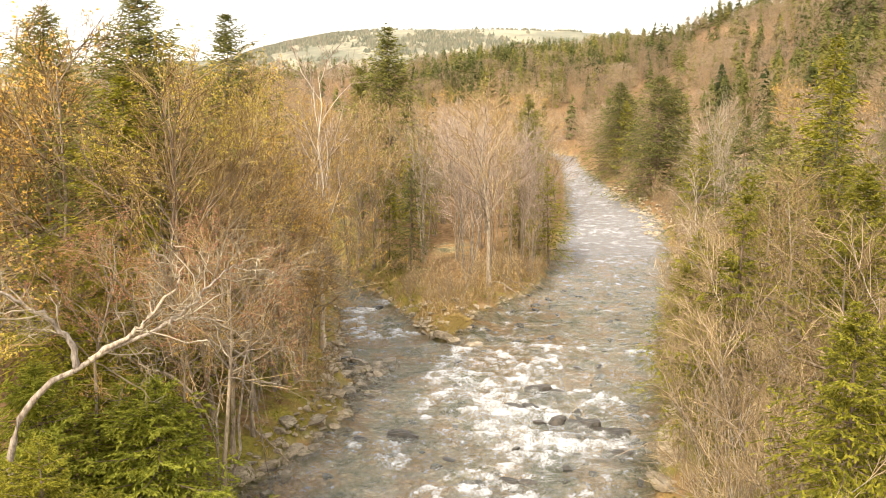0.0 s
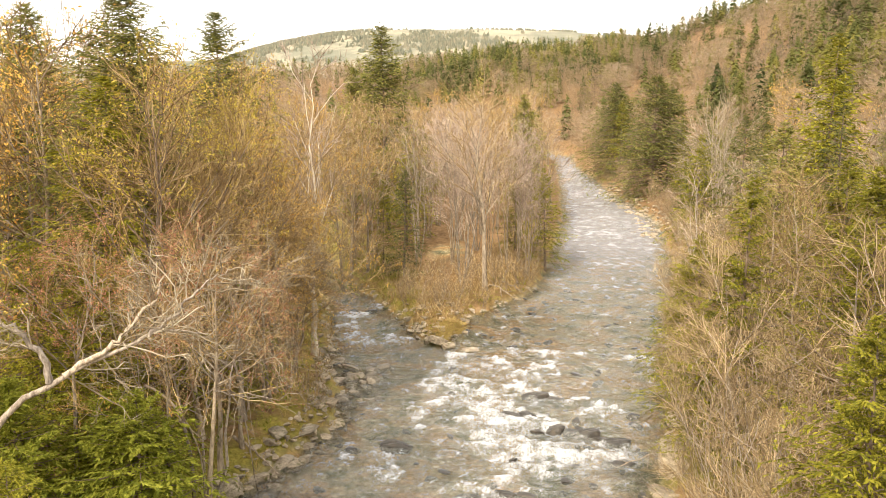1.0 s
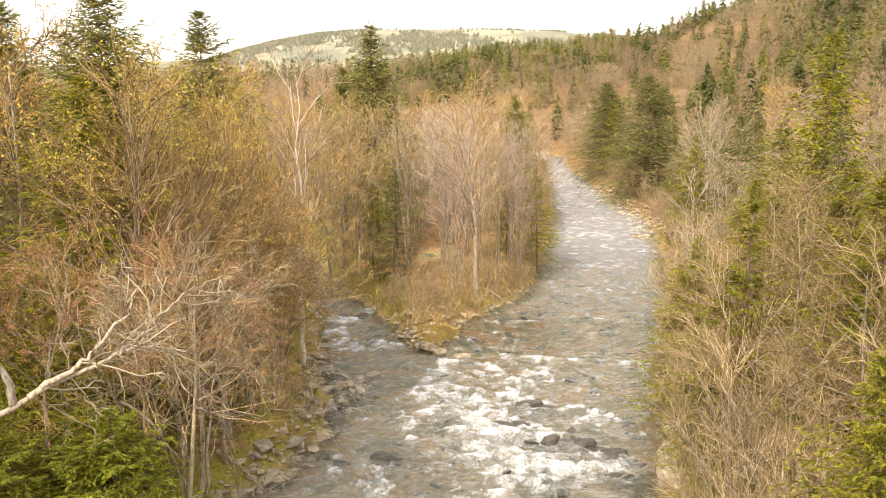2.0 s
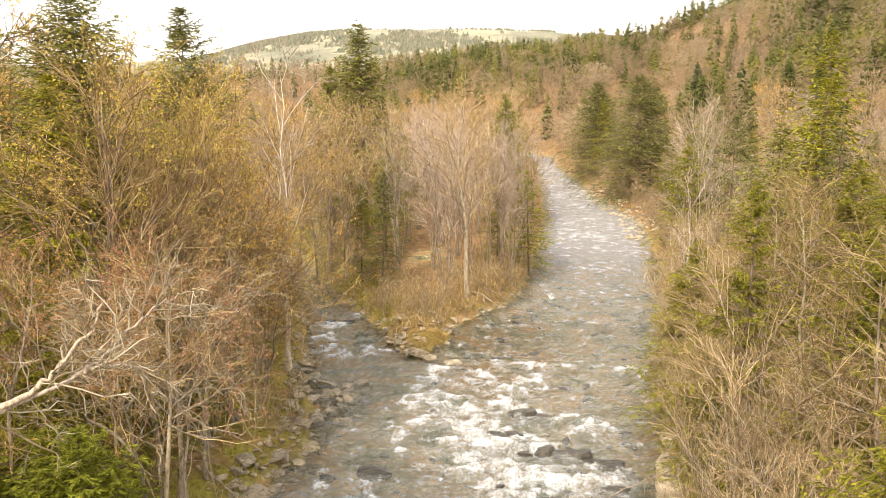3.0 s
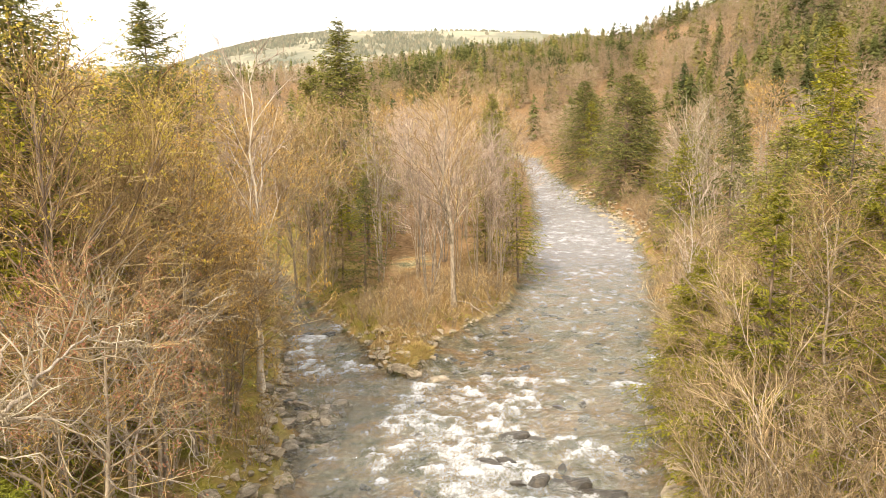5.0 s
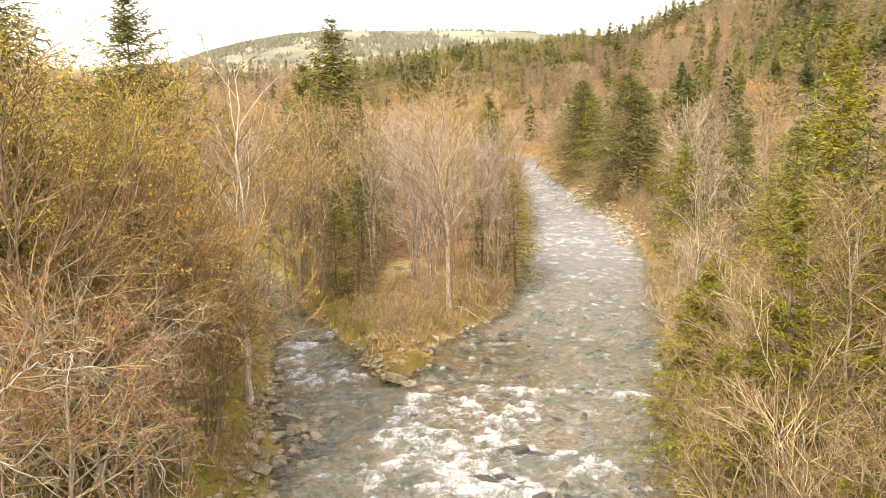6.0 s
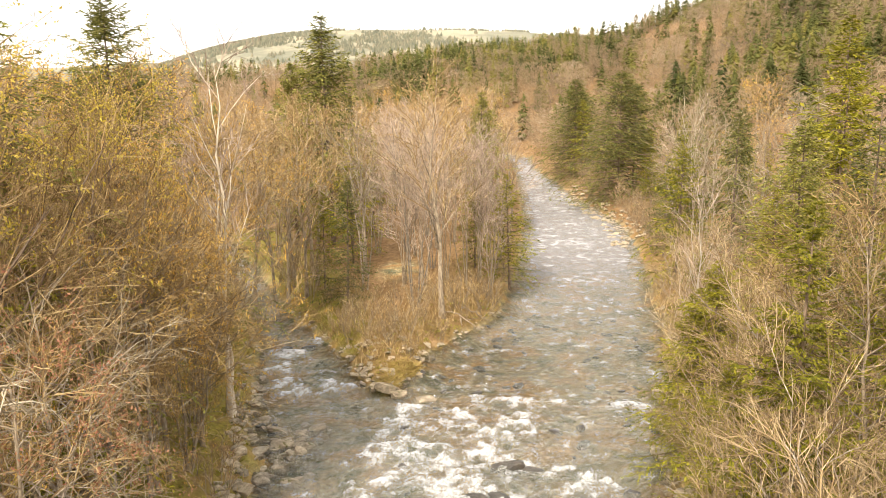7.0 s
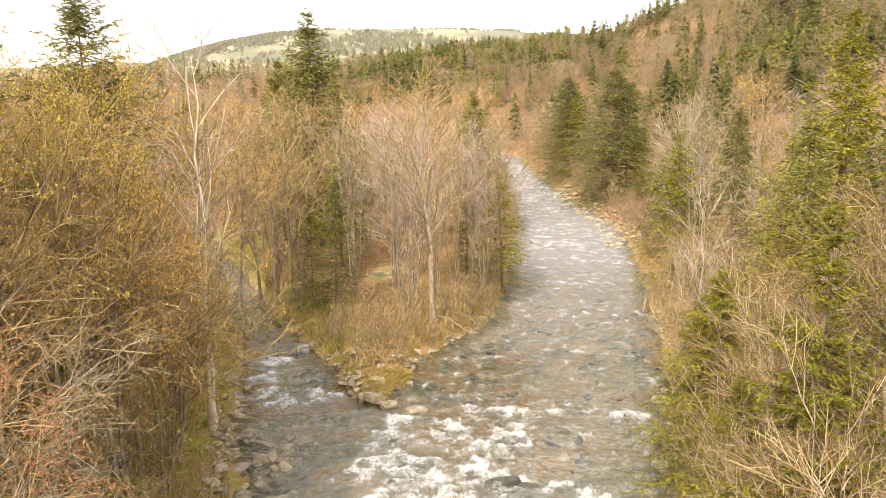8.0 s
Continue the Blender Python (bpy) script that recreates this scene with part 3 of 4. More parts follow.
for x0, y0, x1, y1, count, loose, w0, w1 in RUNS:
    for i in range(count):
        f = (i + caps.uniform()) / count
        crest(x0 + (x1 - x0) * f + caps.normal() * loose, y0 + (y1 - y0) * f + caps.normal() * loose, caps.uniform(w0, w1), caps.uniform(0.35, 1.1), caps.uniform(0.5, 0.9))
for _ in range(900):
    cy = caps.uniform(26, 64)
    lo, hi = np.interp(cy, *LEFT), np.interp(cy, *RIGHT)
    cx = lo + (hi - lo) * caps.uniform(0.08, 0.94)
    crest(cx, cy, caps.uniform(0.1, 0.42), caps.uniform(0.06, 0.26), caps.uniform(0.25, 0.6) * (1.0 if cx > -2 else 0.6))
for _ in range(500):
    cy = caps.uniform(58, 185)
    lo, hi = np.interp(cy, *LEFT), np.interp(cy, *RIGHT)
    cx, k = caps.uniform(lo + 0.6, hi - 0.6), cy / 50
    rx, ry = caps.uniform(0.15, 0.5) * k, caps.uniform(0.09, 0.2) * k * 1.5
    near = np.abs(Y - cy) < 3.0 * ry
    F[near] = np.maximum(F[near], caps.uniform(0.25, 0.6) * np.exp(-((X[near] - cx + 0.25 * (Y[near] - cy)) / rx) ** 2 - ((Y[near] - cy) / ry) ** 2))
stretch = np.exp(-(((X - 1.5) / 4.6) ** 2 + ((Y - 37) / 9.0) ** 2) ** 2)
shoal = np.exp(-(((X - 1.6) / 3.6) ** 2 + ((Y - 47) / 9.0) ** 2) ** 2)
side_run = np.exp(-(((X + 8.2 + (Y - 49) * 0.35) / 1.6) ** 2 + ((Y - 49) / 5.0) ** 2) ** 2)
lively = np.clip((62 - Y) / 14, 0.35, 1) * np.clip(-D / 1.2, 0, 1)
ripple = wobble(X * 0.8, Y * 1.7, 1.5, 21)
fine = wobble(X, Y * 1.5, 3.6, 22)
Zw = level(Y) + lively * (0.05 * ripple + 0.03 * fine) + 0.14 * stretch * ripple * np.clip(-D, 0, 1) + heave * 0.06
foam = 0.83 * F + (0.05 + 0.05 * np.clip((Y - 58) / 20, 0, 1) + 0.06 * stretch + 0.08 * side_run) * np.clip(-D / 1.0, 0, 1) + 0.18 * (lively + stretch) * np.clip(ripple * 0.7 + fine * 0.5 - 0.1, 0, 1)
chop = np.clip(0.6 + 1.8 * np.clip((Y - 40) / 36, 0, 1) + 0.35 * stretch + 0.3 * F, 0, 2.4)
# last attribute: depth from the shore, plus painted sky sheen growing upstream
water = new("river_water", solid("river_water", np.stack([X, Y, Zw], 1), T, WATER, True, {"foam": foam, "chop": chop, "deep_sheen": np.clip(np.clip(-D / 3.0, 0, 0.55) * (1 - 0.75 * shoal) + 0.45 * np.clip((Y - 50) / 30, 0, 1), 0, 1)}))
tagged(water, "shallow clear rippling river with white rapids", "river", kind="structure")


# ---- rocks ----
def rock_mesh(seed, flat, material, cuts=3):
    """A broken block of ledge rock: split faces, worn edges, a lumpy skin."""
    rng = np.random.default_rng(seed)
    bm = bmesh.new()
    bmesh.ops.create_icosphere(bm, subdivisions=cuts, radius=1.15)
    p = np.array([v.co for v in bm.verts])
    for n, d in zip(unit(rng.normal(size=(13, 3)) * [1, 1, 0.8]), rng.uniform(0.5, 0.9, 13)):
        p -= n * np.maximum(p @ n - d, 0)[:, None] * 0.94
    p[:, 2] = np.clip(p[:, 2], -0.6, 0.62) * flat
    p *= 1 + 0.05 * clump(p, 0.22, seed)[:, None] + 0.03 * clump(p, 0.1, seed + 1)[:, None]
    p[:, 0] *= 1.25
    for v, q in zip(bm.verts, p):
        v.co = q
    me = bpy.data.meshes.new("rock")
    bm.to_mesh(me)
    bm.free()
    me.materials.append(material)
    return me


SHAPES = ((1, 0.75), (2, 0.5), (3, 0.9), (4, 0.55), (5, 0.7))
ROCKS = [rock_mesh(s, f, ROCK) for s, f in SHAPES]
WET_ROCKS = [rock_mesh(s + 10, f * 1.0, WET_ROCK) for s, f in SHAPES]
STONES = [rock_mesh(s + 20, f, ROCK, 2) for s, f in SHAPES]
WET_STONES = [rock_mesh(s + 30, f * 0.6, WET_ROCK, 2) for s, f in SHAPES]
rr = random.Random(4)


def rock(x, y, size, label, group, sink=0.25, wet=False):
    ob = new("rock", (WET_ROCKS if wet else ROCKS)[rr.randrange(5)])
    base = max(float(height_at(x, y)), float(level(np.array(y))) - 0.16)
    tip = 6 if wet else 14
    ob.matrix_basis = pose(x, y, base + size * (0.45 - sink), rr.uniform(-tip, tip), rr.uniform(-tip, tip), rr.uniform(-25, 25) + 180 * rr.randrange(2) if wet else rr.uniform(0, 360)) @ Matrix.Diagonal((size * rr.uniform(0.85, 1.25) * (1.35 if wet else 1), size * rr.uniform(0.8, 1.1), size * rr.uniform(0.75, 1.1), 1))
    return tagged(ob, label, "rock", group)


for x, y, s in ((-1.15, 44.3, 0.55), (-2.4, 44.9, 0.5), (-3.0, 45.0, 0.55), (-2.0, 45.4, 0.35), (-3.7, 45.6, 0.4)):
    rock(x, y, s, "grey wet boulder at the tip of the grassy spit", "rocks at the confluence")
for x, y, s in ((1.5, 34.6, 0.75), (2.2, 34.9, 0.6), (2.8, 37.3, 0.7), (3.5, 37.1, 0.5), (3.4, 33.3, 0.75), (4.2, 33.0, 0.6), (4.9, 32.9, 0.8), (5.5, 32.4, 0.6), (6.1, 32.1, 0.75), (2.6, 33.1, 0.5), (6.5, 31.4, 0.5), (5.6, 30.2, 0.7), (6.2, 30.4, 0.5), (-3.6, 31.0, 0.7), (-3.0, 30.8, 0.4), (-5.3, 30.6, 0.45), (1.3, 27.2, 0.5), (-0.2, 27.0, 0.55), (1.9, 27.3, 0.45), (0.7, 27.2, 0.4), (4.6, 28.3, 0.35), (3.4, 27.6, 0.3), (8.6, 44.1, 0.5), (9.2, 44.0, 0.45), (-9.7, 52.3, 0.5), (-8.4, 52.6, 0.5)):
    rock(x, y, s * 0.55, "dark wet boulder breaking the white rapids", "rocks in the rapids", 0.22, True)
for x, y, s in ((-6.9, 39.3, 0.7), (-6.9, 36.0, 0.75), (-6.5, 32.8, 0.7), (-7.3, 31.2, 0.8), (-7.8, 28.9, 0.8), (-5.3, 35.4, 0.42), (-7.6, 38.0, 0.8), (-6.3, 40.3, 0.6), (-7.2, 34.4, 0.8), (-6.3, 36.9, 0.5), (-8.2, 30.0, 0.8), (-7.4, 33.4, 0.6), (-7.9, 36.8, 0.7), (-7.4, 40.6, 0.7), (-8.4, 41.8, 0.7), (-5.9, 38.4, 0.4), (-8.3, 27.4, 0.8), (-8.9, 25.8, 0.9), (-9.6, 45.7, 0.55), (-10.6, 47.3, 0.6), (-9.3, 44.5, 0.5), (-6.2, 34.0, 0.35), (-6.0, 31.6, 0.3)):
    rock(x, y, s * 0.56, "weathered grey ledge rock on the gravelly bank", "rocks on the bank", 0.2)
for x, y, s in ((10.9, 44.4, 0.75), (12.0, 47.6, 0.8), (9.1, 38.2, 0.6), (8.3, 31.0, 0.7), (7.6, 28.6, 0.7), (9.5, 36.5, 0.6), (11.3, 45.6, 0.6), (8.9, 34.0, 0.7), (10.0, 40.5, 0.6), (12.8, 51.4, 0.7), (7.0, 26.9, 0.6), (8.2, 32.4, 0.5), (13.5, 56.5, 0.6)):
    rock(x, y, s, "pale grey boulder at the foot of the shrubby bank", "rocks on the bank", 0.2)
def rubble(name, label, places, meshes, sink=0.2):
    """Loose broken stones, too many to count: x, y, size each."""
    vs, ts, n = [], [], 0
    for x, y, s in places:
        me = meshes[rr.randrange(5)]
        v = np.empty(len(me.vertices) * 3)
        me.vertices.foreach_get("co", v)
        t = np.empty(len(me.polygons) * 3, int)
        me.polygons.foreach_get("vertices", t)
        base = max(float(height_at(x, y)), float(level(np.array(y))) - 0.16)
        m = pose(x, y, base + s * (0.45 - sink), rr.uniform(-18, 18), rr.uniform(-18, 18), rr.uniform(0, 360))
        turn = np.array(m.to_3x3()) * s * np.array([[rr.uniform(0.8, 1.3), rr.uniform(0.7, 1.1), rr.uniform(0.6, 1.1)]])
        vs.append(v.reshape(-1, 3) @ turn.T + np.array(m.translation))
        ts.append(t.reshape(-1, 3) + n)
        n += len(v) // 3
    ob = new(name, solid(name, np.concatenate(vs), np.concatenate(ts), meshes[0].materials[0]))
    return tagged(ob, label, "stones", kind="stuff")


def beside(n, y0, y1, edge, a, b, s0, s1):
    out = []
    for _ in range(n):
        y = rr.uniform(y0, y1)
        out.append((float(np.interp(y, *edge)) + rr.uniform(a, b), y, rr.uniform(s0, s1) * rr.uniform(0.5, 1)))
    return out


for x, y, s in beside(36, 26, 41.5, LEFT, -0.7, 0.7, 0.16, 0.42) + beside(14, 42, 48, SIDE_L, -0.7, 0.5, 0.2, 0.45):
    rock(x, y, s, "broken tan ledge rock at the water's edge", "rocks on the bank", 0.2)
ledge = [(rr.gauss(-6.1, 0.55), rr.gauss(38.6, 1.5), rr.uniform(0.10, 0.36)) for _ in range(70)]
rubble("bank_rubble", "pale broken ledge stones along the gravelly bank", ledge + beside(330, 25, 42, LEFT, -1.1, 0.9, 0.08, 0.3) + beside(120, 41, 52, SIDE_L, -0.9, 0.6, 0.08, 0.3) + beside(130, 25, 60, RIGHT, -0.7, 0.8, 0.08, 0.3), STONES)
spit = []
for _ in range(150):
    y = rr.uniform(45.0, 52)
    spit.append((rr.uniform(float(np.interp(y, *SIDE_R)), float(np.interp(y, *LEFT))), y, rr.uniform(0.08, 0.34) * rr.uniform(0.5, 1)))
rubble("spit_stones", "tan stones among the grass of the spit", spit + beside(60, 46, 60, LEFT, -0.4, 0.4, 0.1, 0.3) + beside(60, 46, 60, SIDE_R, -0.4, 0.4, 0.1, 0.3), STONES)
rubble("gravel_bar", "pale rounded stones on the gravel bar", beside(380, 84, 130, RIGHT, -2.4, 1.2, 0.14, 0.5), STONES, 0.1)
shallow = []
for _ in range(150):
    y = rr.uniform(24, 60)
    shallow.append((rr.uniform(float(np.interp(y, *LEFT)), float(np.interp(y, *RIGHT))), y, rr.uniform(0.1, 0.3)))
rubble("river_stones", "small dark wet stones in the shallows", shallow, WET_STONES, 0.15)

# ---- trees: one of each kind, then copies ----
KINDS = {
    "tan3": lambda s, h: bare_tree(s, h, BARK_GREY, TWIG_BROWN, BUD_TAN, "bare tan broadleaf tree with fine twigs on the riverbank", 3, buds=0.4, bud_size=0.06, first=0.46, spread=0.42, limb_angle=(48, 86), rise=0.0, crook=1.4, twig_r=1.0, fine=0.7),
    "tan3m": lambda s, h: bare_tree(s, h, BARK_LICHEN, TWIG_BEIGE, BUD_TAN, "bare many-stemmed tan riverside tree", 3, stems=6, buds=0.2, bud_size=0.05, spread=0.40, limb_angle=(30, 62), crook=0.8, lean=0.10, fan=0.26, first=0.14, rise=0.02, twig_r=0.75, fine=0.9),
    "orange3": lambda s, h: bare_tree(s, h, BARK_GREY, TWIG_BROWN, BUD_ORANGE, "grey-barked tree hung with orange-brown catkins", 3, buds=6.0, bud_size=0.14, catkins=1.6, twig_r=1.0, first=0.42, limb_angle=(48, 86), stems=2, fan=0.10, clumps=0.0, fine=0.65, crook=1.4, rise=0.0, spread=0.46),
    "yellow3": lambda s, h: bare_tree(s, h, BARK_BROWN, TWIG_BROWN, BUD_YELLOW, "tree with yellow-green opening buds", 3, buds=10.0, bud_size=0.10, first=0.4, limb_angle=(30, 65), rise=0.12, clumps=-0.3, fine=0.65),
    "red3": lambda s, h: bare_tree(s, h, BARK_GREY, TWIG_BROWN, BUD_RED, "red-budded maple tree with grey bark", 3, buds=9.0, bud_size=0.085, first=0.62, clumps=-0.5, fine=0.8, limb_angle=(45, 88), rise=0.0, crook=1.4, spread=0.36),
    "low3": lambda s, h: bare_tree(s, h, BARK_GREY, TWIG_BROWN, BUD_ORANGE, "low spreading tree with drooping twigs and catkins on the bank", 3, buds=2.0, bud_size=0.12, catkins=1.6, first=0.14, spread=0.5, stems=3, fan=0.3, limb_angle=(45, 88), crook=1.4, rise=-0.08, clumps=0.1, twig_r=0.85),
    "lichen3": lambda s, h: bare_tree(s, h, BARK_LICHEN, TWIG_LICHEN, BUD_TAN, "crooked bare tree with pale lichen-crusted branches", 3, buds=0, first=0.55, spread=0.44, limb_angle=(50, 90), crook=1.9, twig_r=0.9, stems=2, rise=0.0, fine=0.8),
    "tan2": lambda s, h: bare_tree(s, h, BARK_GREY, TWIG_TAN, BUD_TAN, "bare tan broadleaf tree in the riverside wood", 2, buds=0.5, bud_size=0.11, first=0.3, limb_angle=(28, 60), rise=0.12, spread=0.36),
    "pink2": lambda s, h: bare_tree(s, h, BARK_GREY, TWIG_PINK, BUD_TAN, "bare pinkish-grey tree with fine upswept twigs", 2, buds=0.4, bud_size=0.08, spread=0.30, limb_angle=(16, 42), stems=4, first=0.18, fan=0.14, crook=0.8, rise=0.06, twig_r=0.85, fine=1.3),
    "orange2": lambda s, h: bare_tree(s, h, BARK_GREY, TWIG_BROWN, BUD_ORANGE, "tree with orange-brown buds in the riverside wood", 2, buds=4.0, bud_size=0.14, first=0.3, limb_angle=(30, 65), clumps=-0.1),
    "yellow2": lambda s, h: bare_tree(s, h, BARK_BROWN, TWIG_BROWN, BUD_YELLOW, "tree with yellow-green buds in the riverside wood", 2, buds=9.0, bud_size=0.12, first=0.35, limb_angle=(28, 60), rise=0.12, clumps=-0.3, fine=0.7),
    "pale2": lambda s, h: bare_tree(s, h, BARK_LICHEN, TWIG_LICHEN, BUD_TAN, "pale lichen-covered bare tree with spreading crown", 2, buds=0, spread=0.46, limb_angle=(40, 78), twig_r=1.15, stems=3, fan=0.2, first=0.3, fine=0.6, crook=1.4),
    "birch2": lambda s, h: bare_tree(s, h, BARK_BIRCH, TWIG_PINK, BUD_TAN, "white-trunked birch with thin bare branches", 2, buds=0, spread=0.26, limb_angle=(22, 48), first=0.42, lean=0.0, stems=2, fan=0.09, twig_r=0.8, rise=0.1),
    "olive3": lambda s, h: conifer(s, h, BARK_BROWN, NEEDLE_OLIVE, "olive-green conifer with loose boughs on the bank", 3, width=0.30, ragged=0.45),
    "olive2": lambda s, h: conifer(s, h, BARK_BROWN, NEEDLE_OLIVE, "olive-green spruce in the riverside wood", 2, width=0.26, ragged=0.35),
    "green3": lambda s, h: conifer(s, h, BARK_BROWN, NEEDLE_GREEN, "bright green young fir on the mossy bank", 3, width=0.52, ragged=0.4, first=0.02),
    "dark3": lambda s, h: conifer(s, h, BARK_BROWN, NEEDLE_MID, "tall olive-green spruce above the wood", 3, width=0.36, ragged=0.3, gap=2.0),
    "spire3": lambda s, h: conifer(s, h, BARK_BROWN, NEEDLE_MID, "tall pointed spruce rising over the wood", 3, width=0.36, ragged=0.4, gap=1.5),
    "thin3": lambda s, h: conifer(s, h, BARK_BROWN, NEEDLE_OLIVE, "sparse young pine with a thin top on the shrubby bank", 3, width=0.19, ragged=0.6, gap=0.7),
    "fat2": lambda s, h: conifer(s, h, BARK_BROWN, NEEDLE_DARK, "broad dark green spruce with boughs to the ground", 2, width=0.52, first=0.02, gap=2.2),
    "shrub2": lambda s, h: bare_tree(s, h, BARK_GREY, TWIG_BEIGE, BUD_TAN, "leafless many-stemmed shrub on the riverbank", 1, buds=0.5, bud_size=0.06, stems=8, first=0.12, spread=0.36, twig_r=0.5, fan=0.35, limb_angle=(14, 45), crook=0.5),
    "slim2": lambda s, h: conifer(s, h, BARK_BROWN, NEEDLE_MID, "slender olive-green spruce above the bare trees", 2, width=0.27, ragged=0.35, gap=2.2),
    "dark2": lambda s, h: conifer(s, h, BARK_BROWN, NEEDLE_DARK, "dark green spruce beside the river", 2, width=0.26),
}
PROTO_H = {"dark3": 16.0, "spire3": 16.0, "thin3": 11.0, "low3": 8.0, "dark2": 15.0, "slim2": 16.0, "olive3": 11.0, "olive2": 13.0, "green3": 6.0, "birch2": 15.0, "tan3m": 8.0, "shrub2": 3.6}
protos = {}
tr = random.Random(11)


def plant(kind, x, y, top, group="", variant=None, turn=None):
    """A tree of that kind with its top at that height above the water."""
    z = float(height_at(x, y)) - 0.05
    v = tr.randrange(3) if variant is None else variant
    h0 = PROTO_H.get(kind, 13.0)
    s = max(0.25, (top - z) / h0)
    a = tr.uniform(0, 360) if turn is None else turn
    m = pose(x, y, z, tr.uniform(-2, 2), tr.uniform(-2, 2), a) @ Matrix.Diagonal((s * tr.uniform(0.9, 1.1), s * tr.uniform(0.9, 1.1), s, 1))
    key = (kind, v)
    if key not in protos:
        protos[key] = KINDS[kind](len(protos) * 7 + 3, h0)
        ob = protos[key]
        ob.matrix_basis = m
    else:
        ob = protos[key].copy()
        scene.collection.objects.link(ob)
        for c in protos[key].children:
            k = c.copy()
            scene.collection.objects.link(k)
            k.parent = ob
        ob.matrix_basis = m
    if group:
        ob["group"] = group
    TAKEN.append((x, y))
    return ob


TAKEN = []

# trees that stand out
plant("slim2", -11.5, 79, 22.6)
plant("slim2", -14.9, 79, 18.4)
for x, y, t in ((-10.2, 60.6, 12.6), (-12.0, 59.4, 12.2), (-14.0, 61.0, 12.8)):
    plant("tan2", x, y, t, "bare trees on the spit")
plant("slim2", 2.5, 88.0, 15.9)
plant("spire3", -16.2, 46.5, 20.0)
plant("dark3", -14.4, 31.0, 19.4)
plant("olive3", -14.2, 28.4, 15.6)
plant("yellow3", -11.4, 26.6, 14.8)
plant("yellow3", -11.6, 31.8, 12.9)
plant("yellow3", -12.6, 35.0, 13.8)
plant("yellow2", -15.2, 43.2, 15.2)
plant("orange2", -20.6, 34.4, 15.0)
plant("orange2", -21.4, 32.6, 14.6)
plant("dark3", -22.9, 37.5, 19.6)
plant("olive2", -25.0, 40.0, 18.0)
plant("olive3", -13.8, 23.1, 10.2)
plant("green3", -9.2, 20.2, 6.4)
plant("green3", -10.6, 21.4, 6.0)
plant("birch2", -9.6, 40.8, 16.6)
for x, y, t in ((-9.2, 34.6, 6.6), (-9.7, 36.9, 7.2), (-10.5, 38.8, 7.6), (-11.4, 41.0, 7.0), (-10.8, 35.4, 8.0), (-10.1, 31.4, 6.4), (-9.8, 33.2, 6.4)):
    plant("low3", x, y, t, "trees of the bankside wood")
plant("tan3m", -11.2, 42.6, 8.0)
plant("tan3m", -10.6, 39.6, 7.5)
for x, y, t in ((-9.4, 36.8, 8.6), (-9.2, 28.4, 8.6), (-9.0, 23.4, 8.4)):
    plant("tan3", x, y, t, "trees of the bankside wood")
plant("tan3m", -13.0, 47.0, 8.0)
plant("fat2", 20.8, 111, 18.6)
plant("fat2", 23.6, 115, 17.0)
plant("fat2", 19.4, 142, 18.6)
plant("fat2", 21.5, 150, 16.6)
plant("olive2", 20.0, 138, 15.3)
plant("olive2", -9.2, 62.0, 8.6)
plant("pale2", -6.3, 61.6, 12.4)
plant("dark2", -6.9, 57.8, 9.6)
plant("olive2", 4.2, 66, 9.2)
for x, y, t in ((-11.2, 36.2, 12.0), (-9.6, 37.6, 10.5), (-9.3, 35.0, 10.5), (-12.0, 43.8, 13.0), (-9.4, 32.4, 12.0), (-12.8, 49.5, 13.5), (-13.6, 54, 12.5), (-15.8, 58.5, 13)):
    plant("orange3", x, y, t, "trees of the bankside wood")
for x, y, t, k in ((8.0, 22, 8.5, "tan3m"), (8.9, 24.5, 9.5, "tan3m"), (8.7, 27.8, 7.6, "tan3m"), (10.2, 30, 9.2, "tan3m"), (10.7, 33.5, 9.5, "tan3m"), (9.2, 18.5, 8.5, "tan3m"), (10.6, 21, 10.5, "tan3"), (11.2, 27.5, 11, "tan3"), (11.6, 32, 11, "tan3"), (7.6, 17.5, 7.5, "tan3m"), (8.4, 20.2, 8.4, "tan3m")):
    plant(k, x, y, t, "trees of the shrubby bank")
plant("pale2", 19.5, 70, 14.6)
plant("pale2", 21.5, 74, 13.6)
for x, y, t in ((20.4, 79, 12.4), (23.0, 81, 13.4), (17.9, 74.6, 9.6), (24.6, 77, 14.0)):
    plant("dark2", x, y, t, "trees of the hillside wood")
plant("thin3", 9.2, 27.4, 12.0)
plant("olive3", 8.6, 15.4, 10.4)
plant("olive3", 10.0, 17.6, 9.4)
plant("olive3", 12.0, 23.6, 12.6)
plant("olive2", 20.4, 50, 18.6)
plant("olive2", 19.0, 47, 16.0)
plant("olive3", 9.8, 35.2, 8.8)
plant("olive3", 8.7, 30.2, 6.8)
plant("slim2", 14.6, 41.0, 13.6)
plant("dark2", 16.6, 38.5, 14.6)
plant("olive3", 13.2, 29.0, 12.6)
plant("olive2", 12.8, 38.6, 11.0)
plant("olive3", 9.6, 36.4, 7.6)
plant("olive3", 11.2, 38.6, 7.4)
plant("olive3", 12.6, 46.5, 7.0)
plant("birch2", 10.6, 39.6, 10.6)
plant("tan3m", 11.0, 41.0, 8.6)
for x, y, t in ((-2.0, 60.6, 13.6), (-3.6, 62.5, 13.2), (-0.6, 63.0, 13.8), (0.8, 62.0, 12.6), (1.9, 64.2, 13.0), (3.0, 67, 12.0), (2.6, 61.4, 10.5), (4.0, 70, 12.5)):
    plant("pink2", x, y, t, "bare trees on the spit")
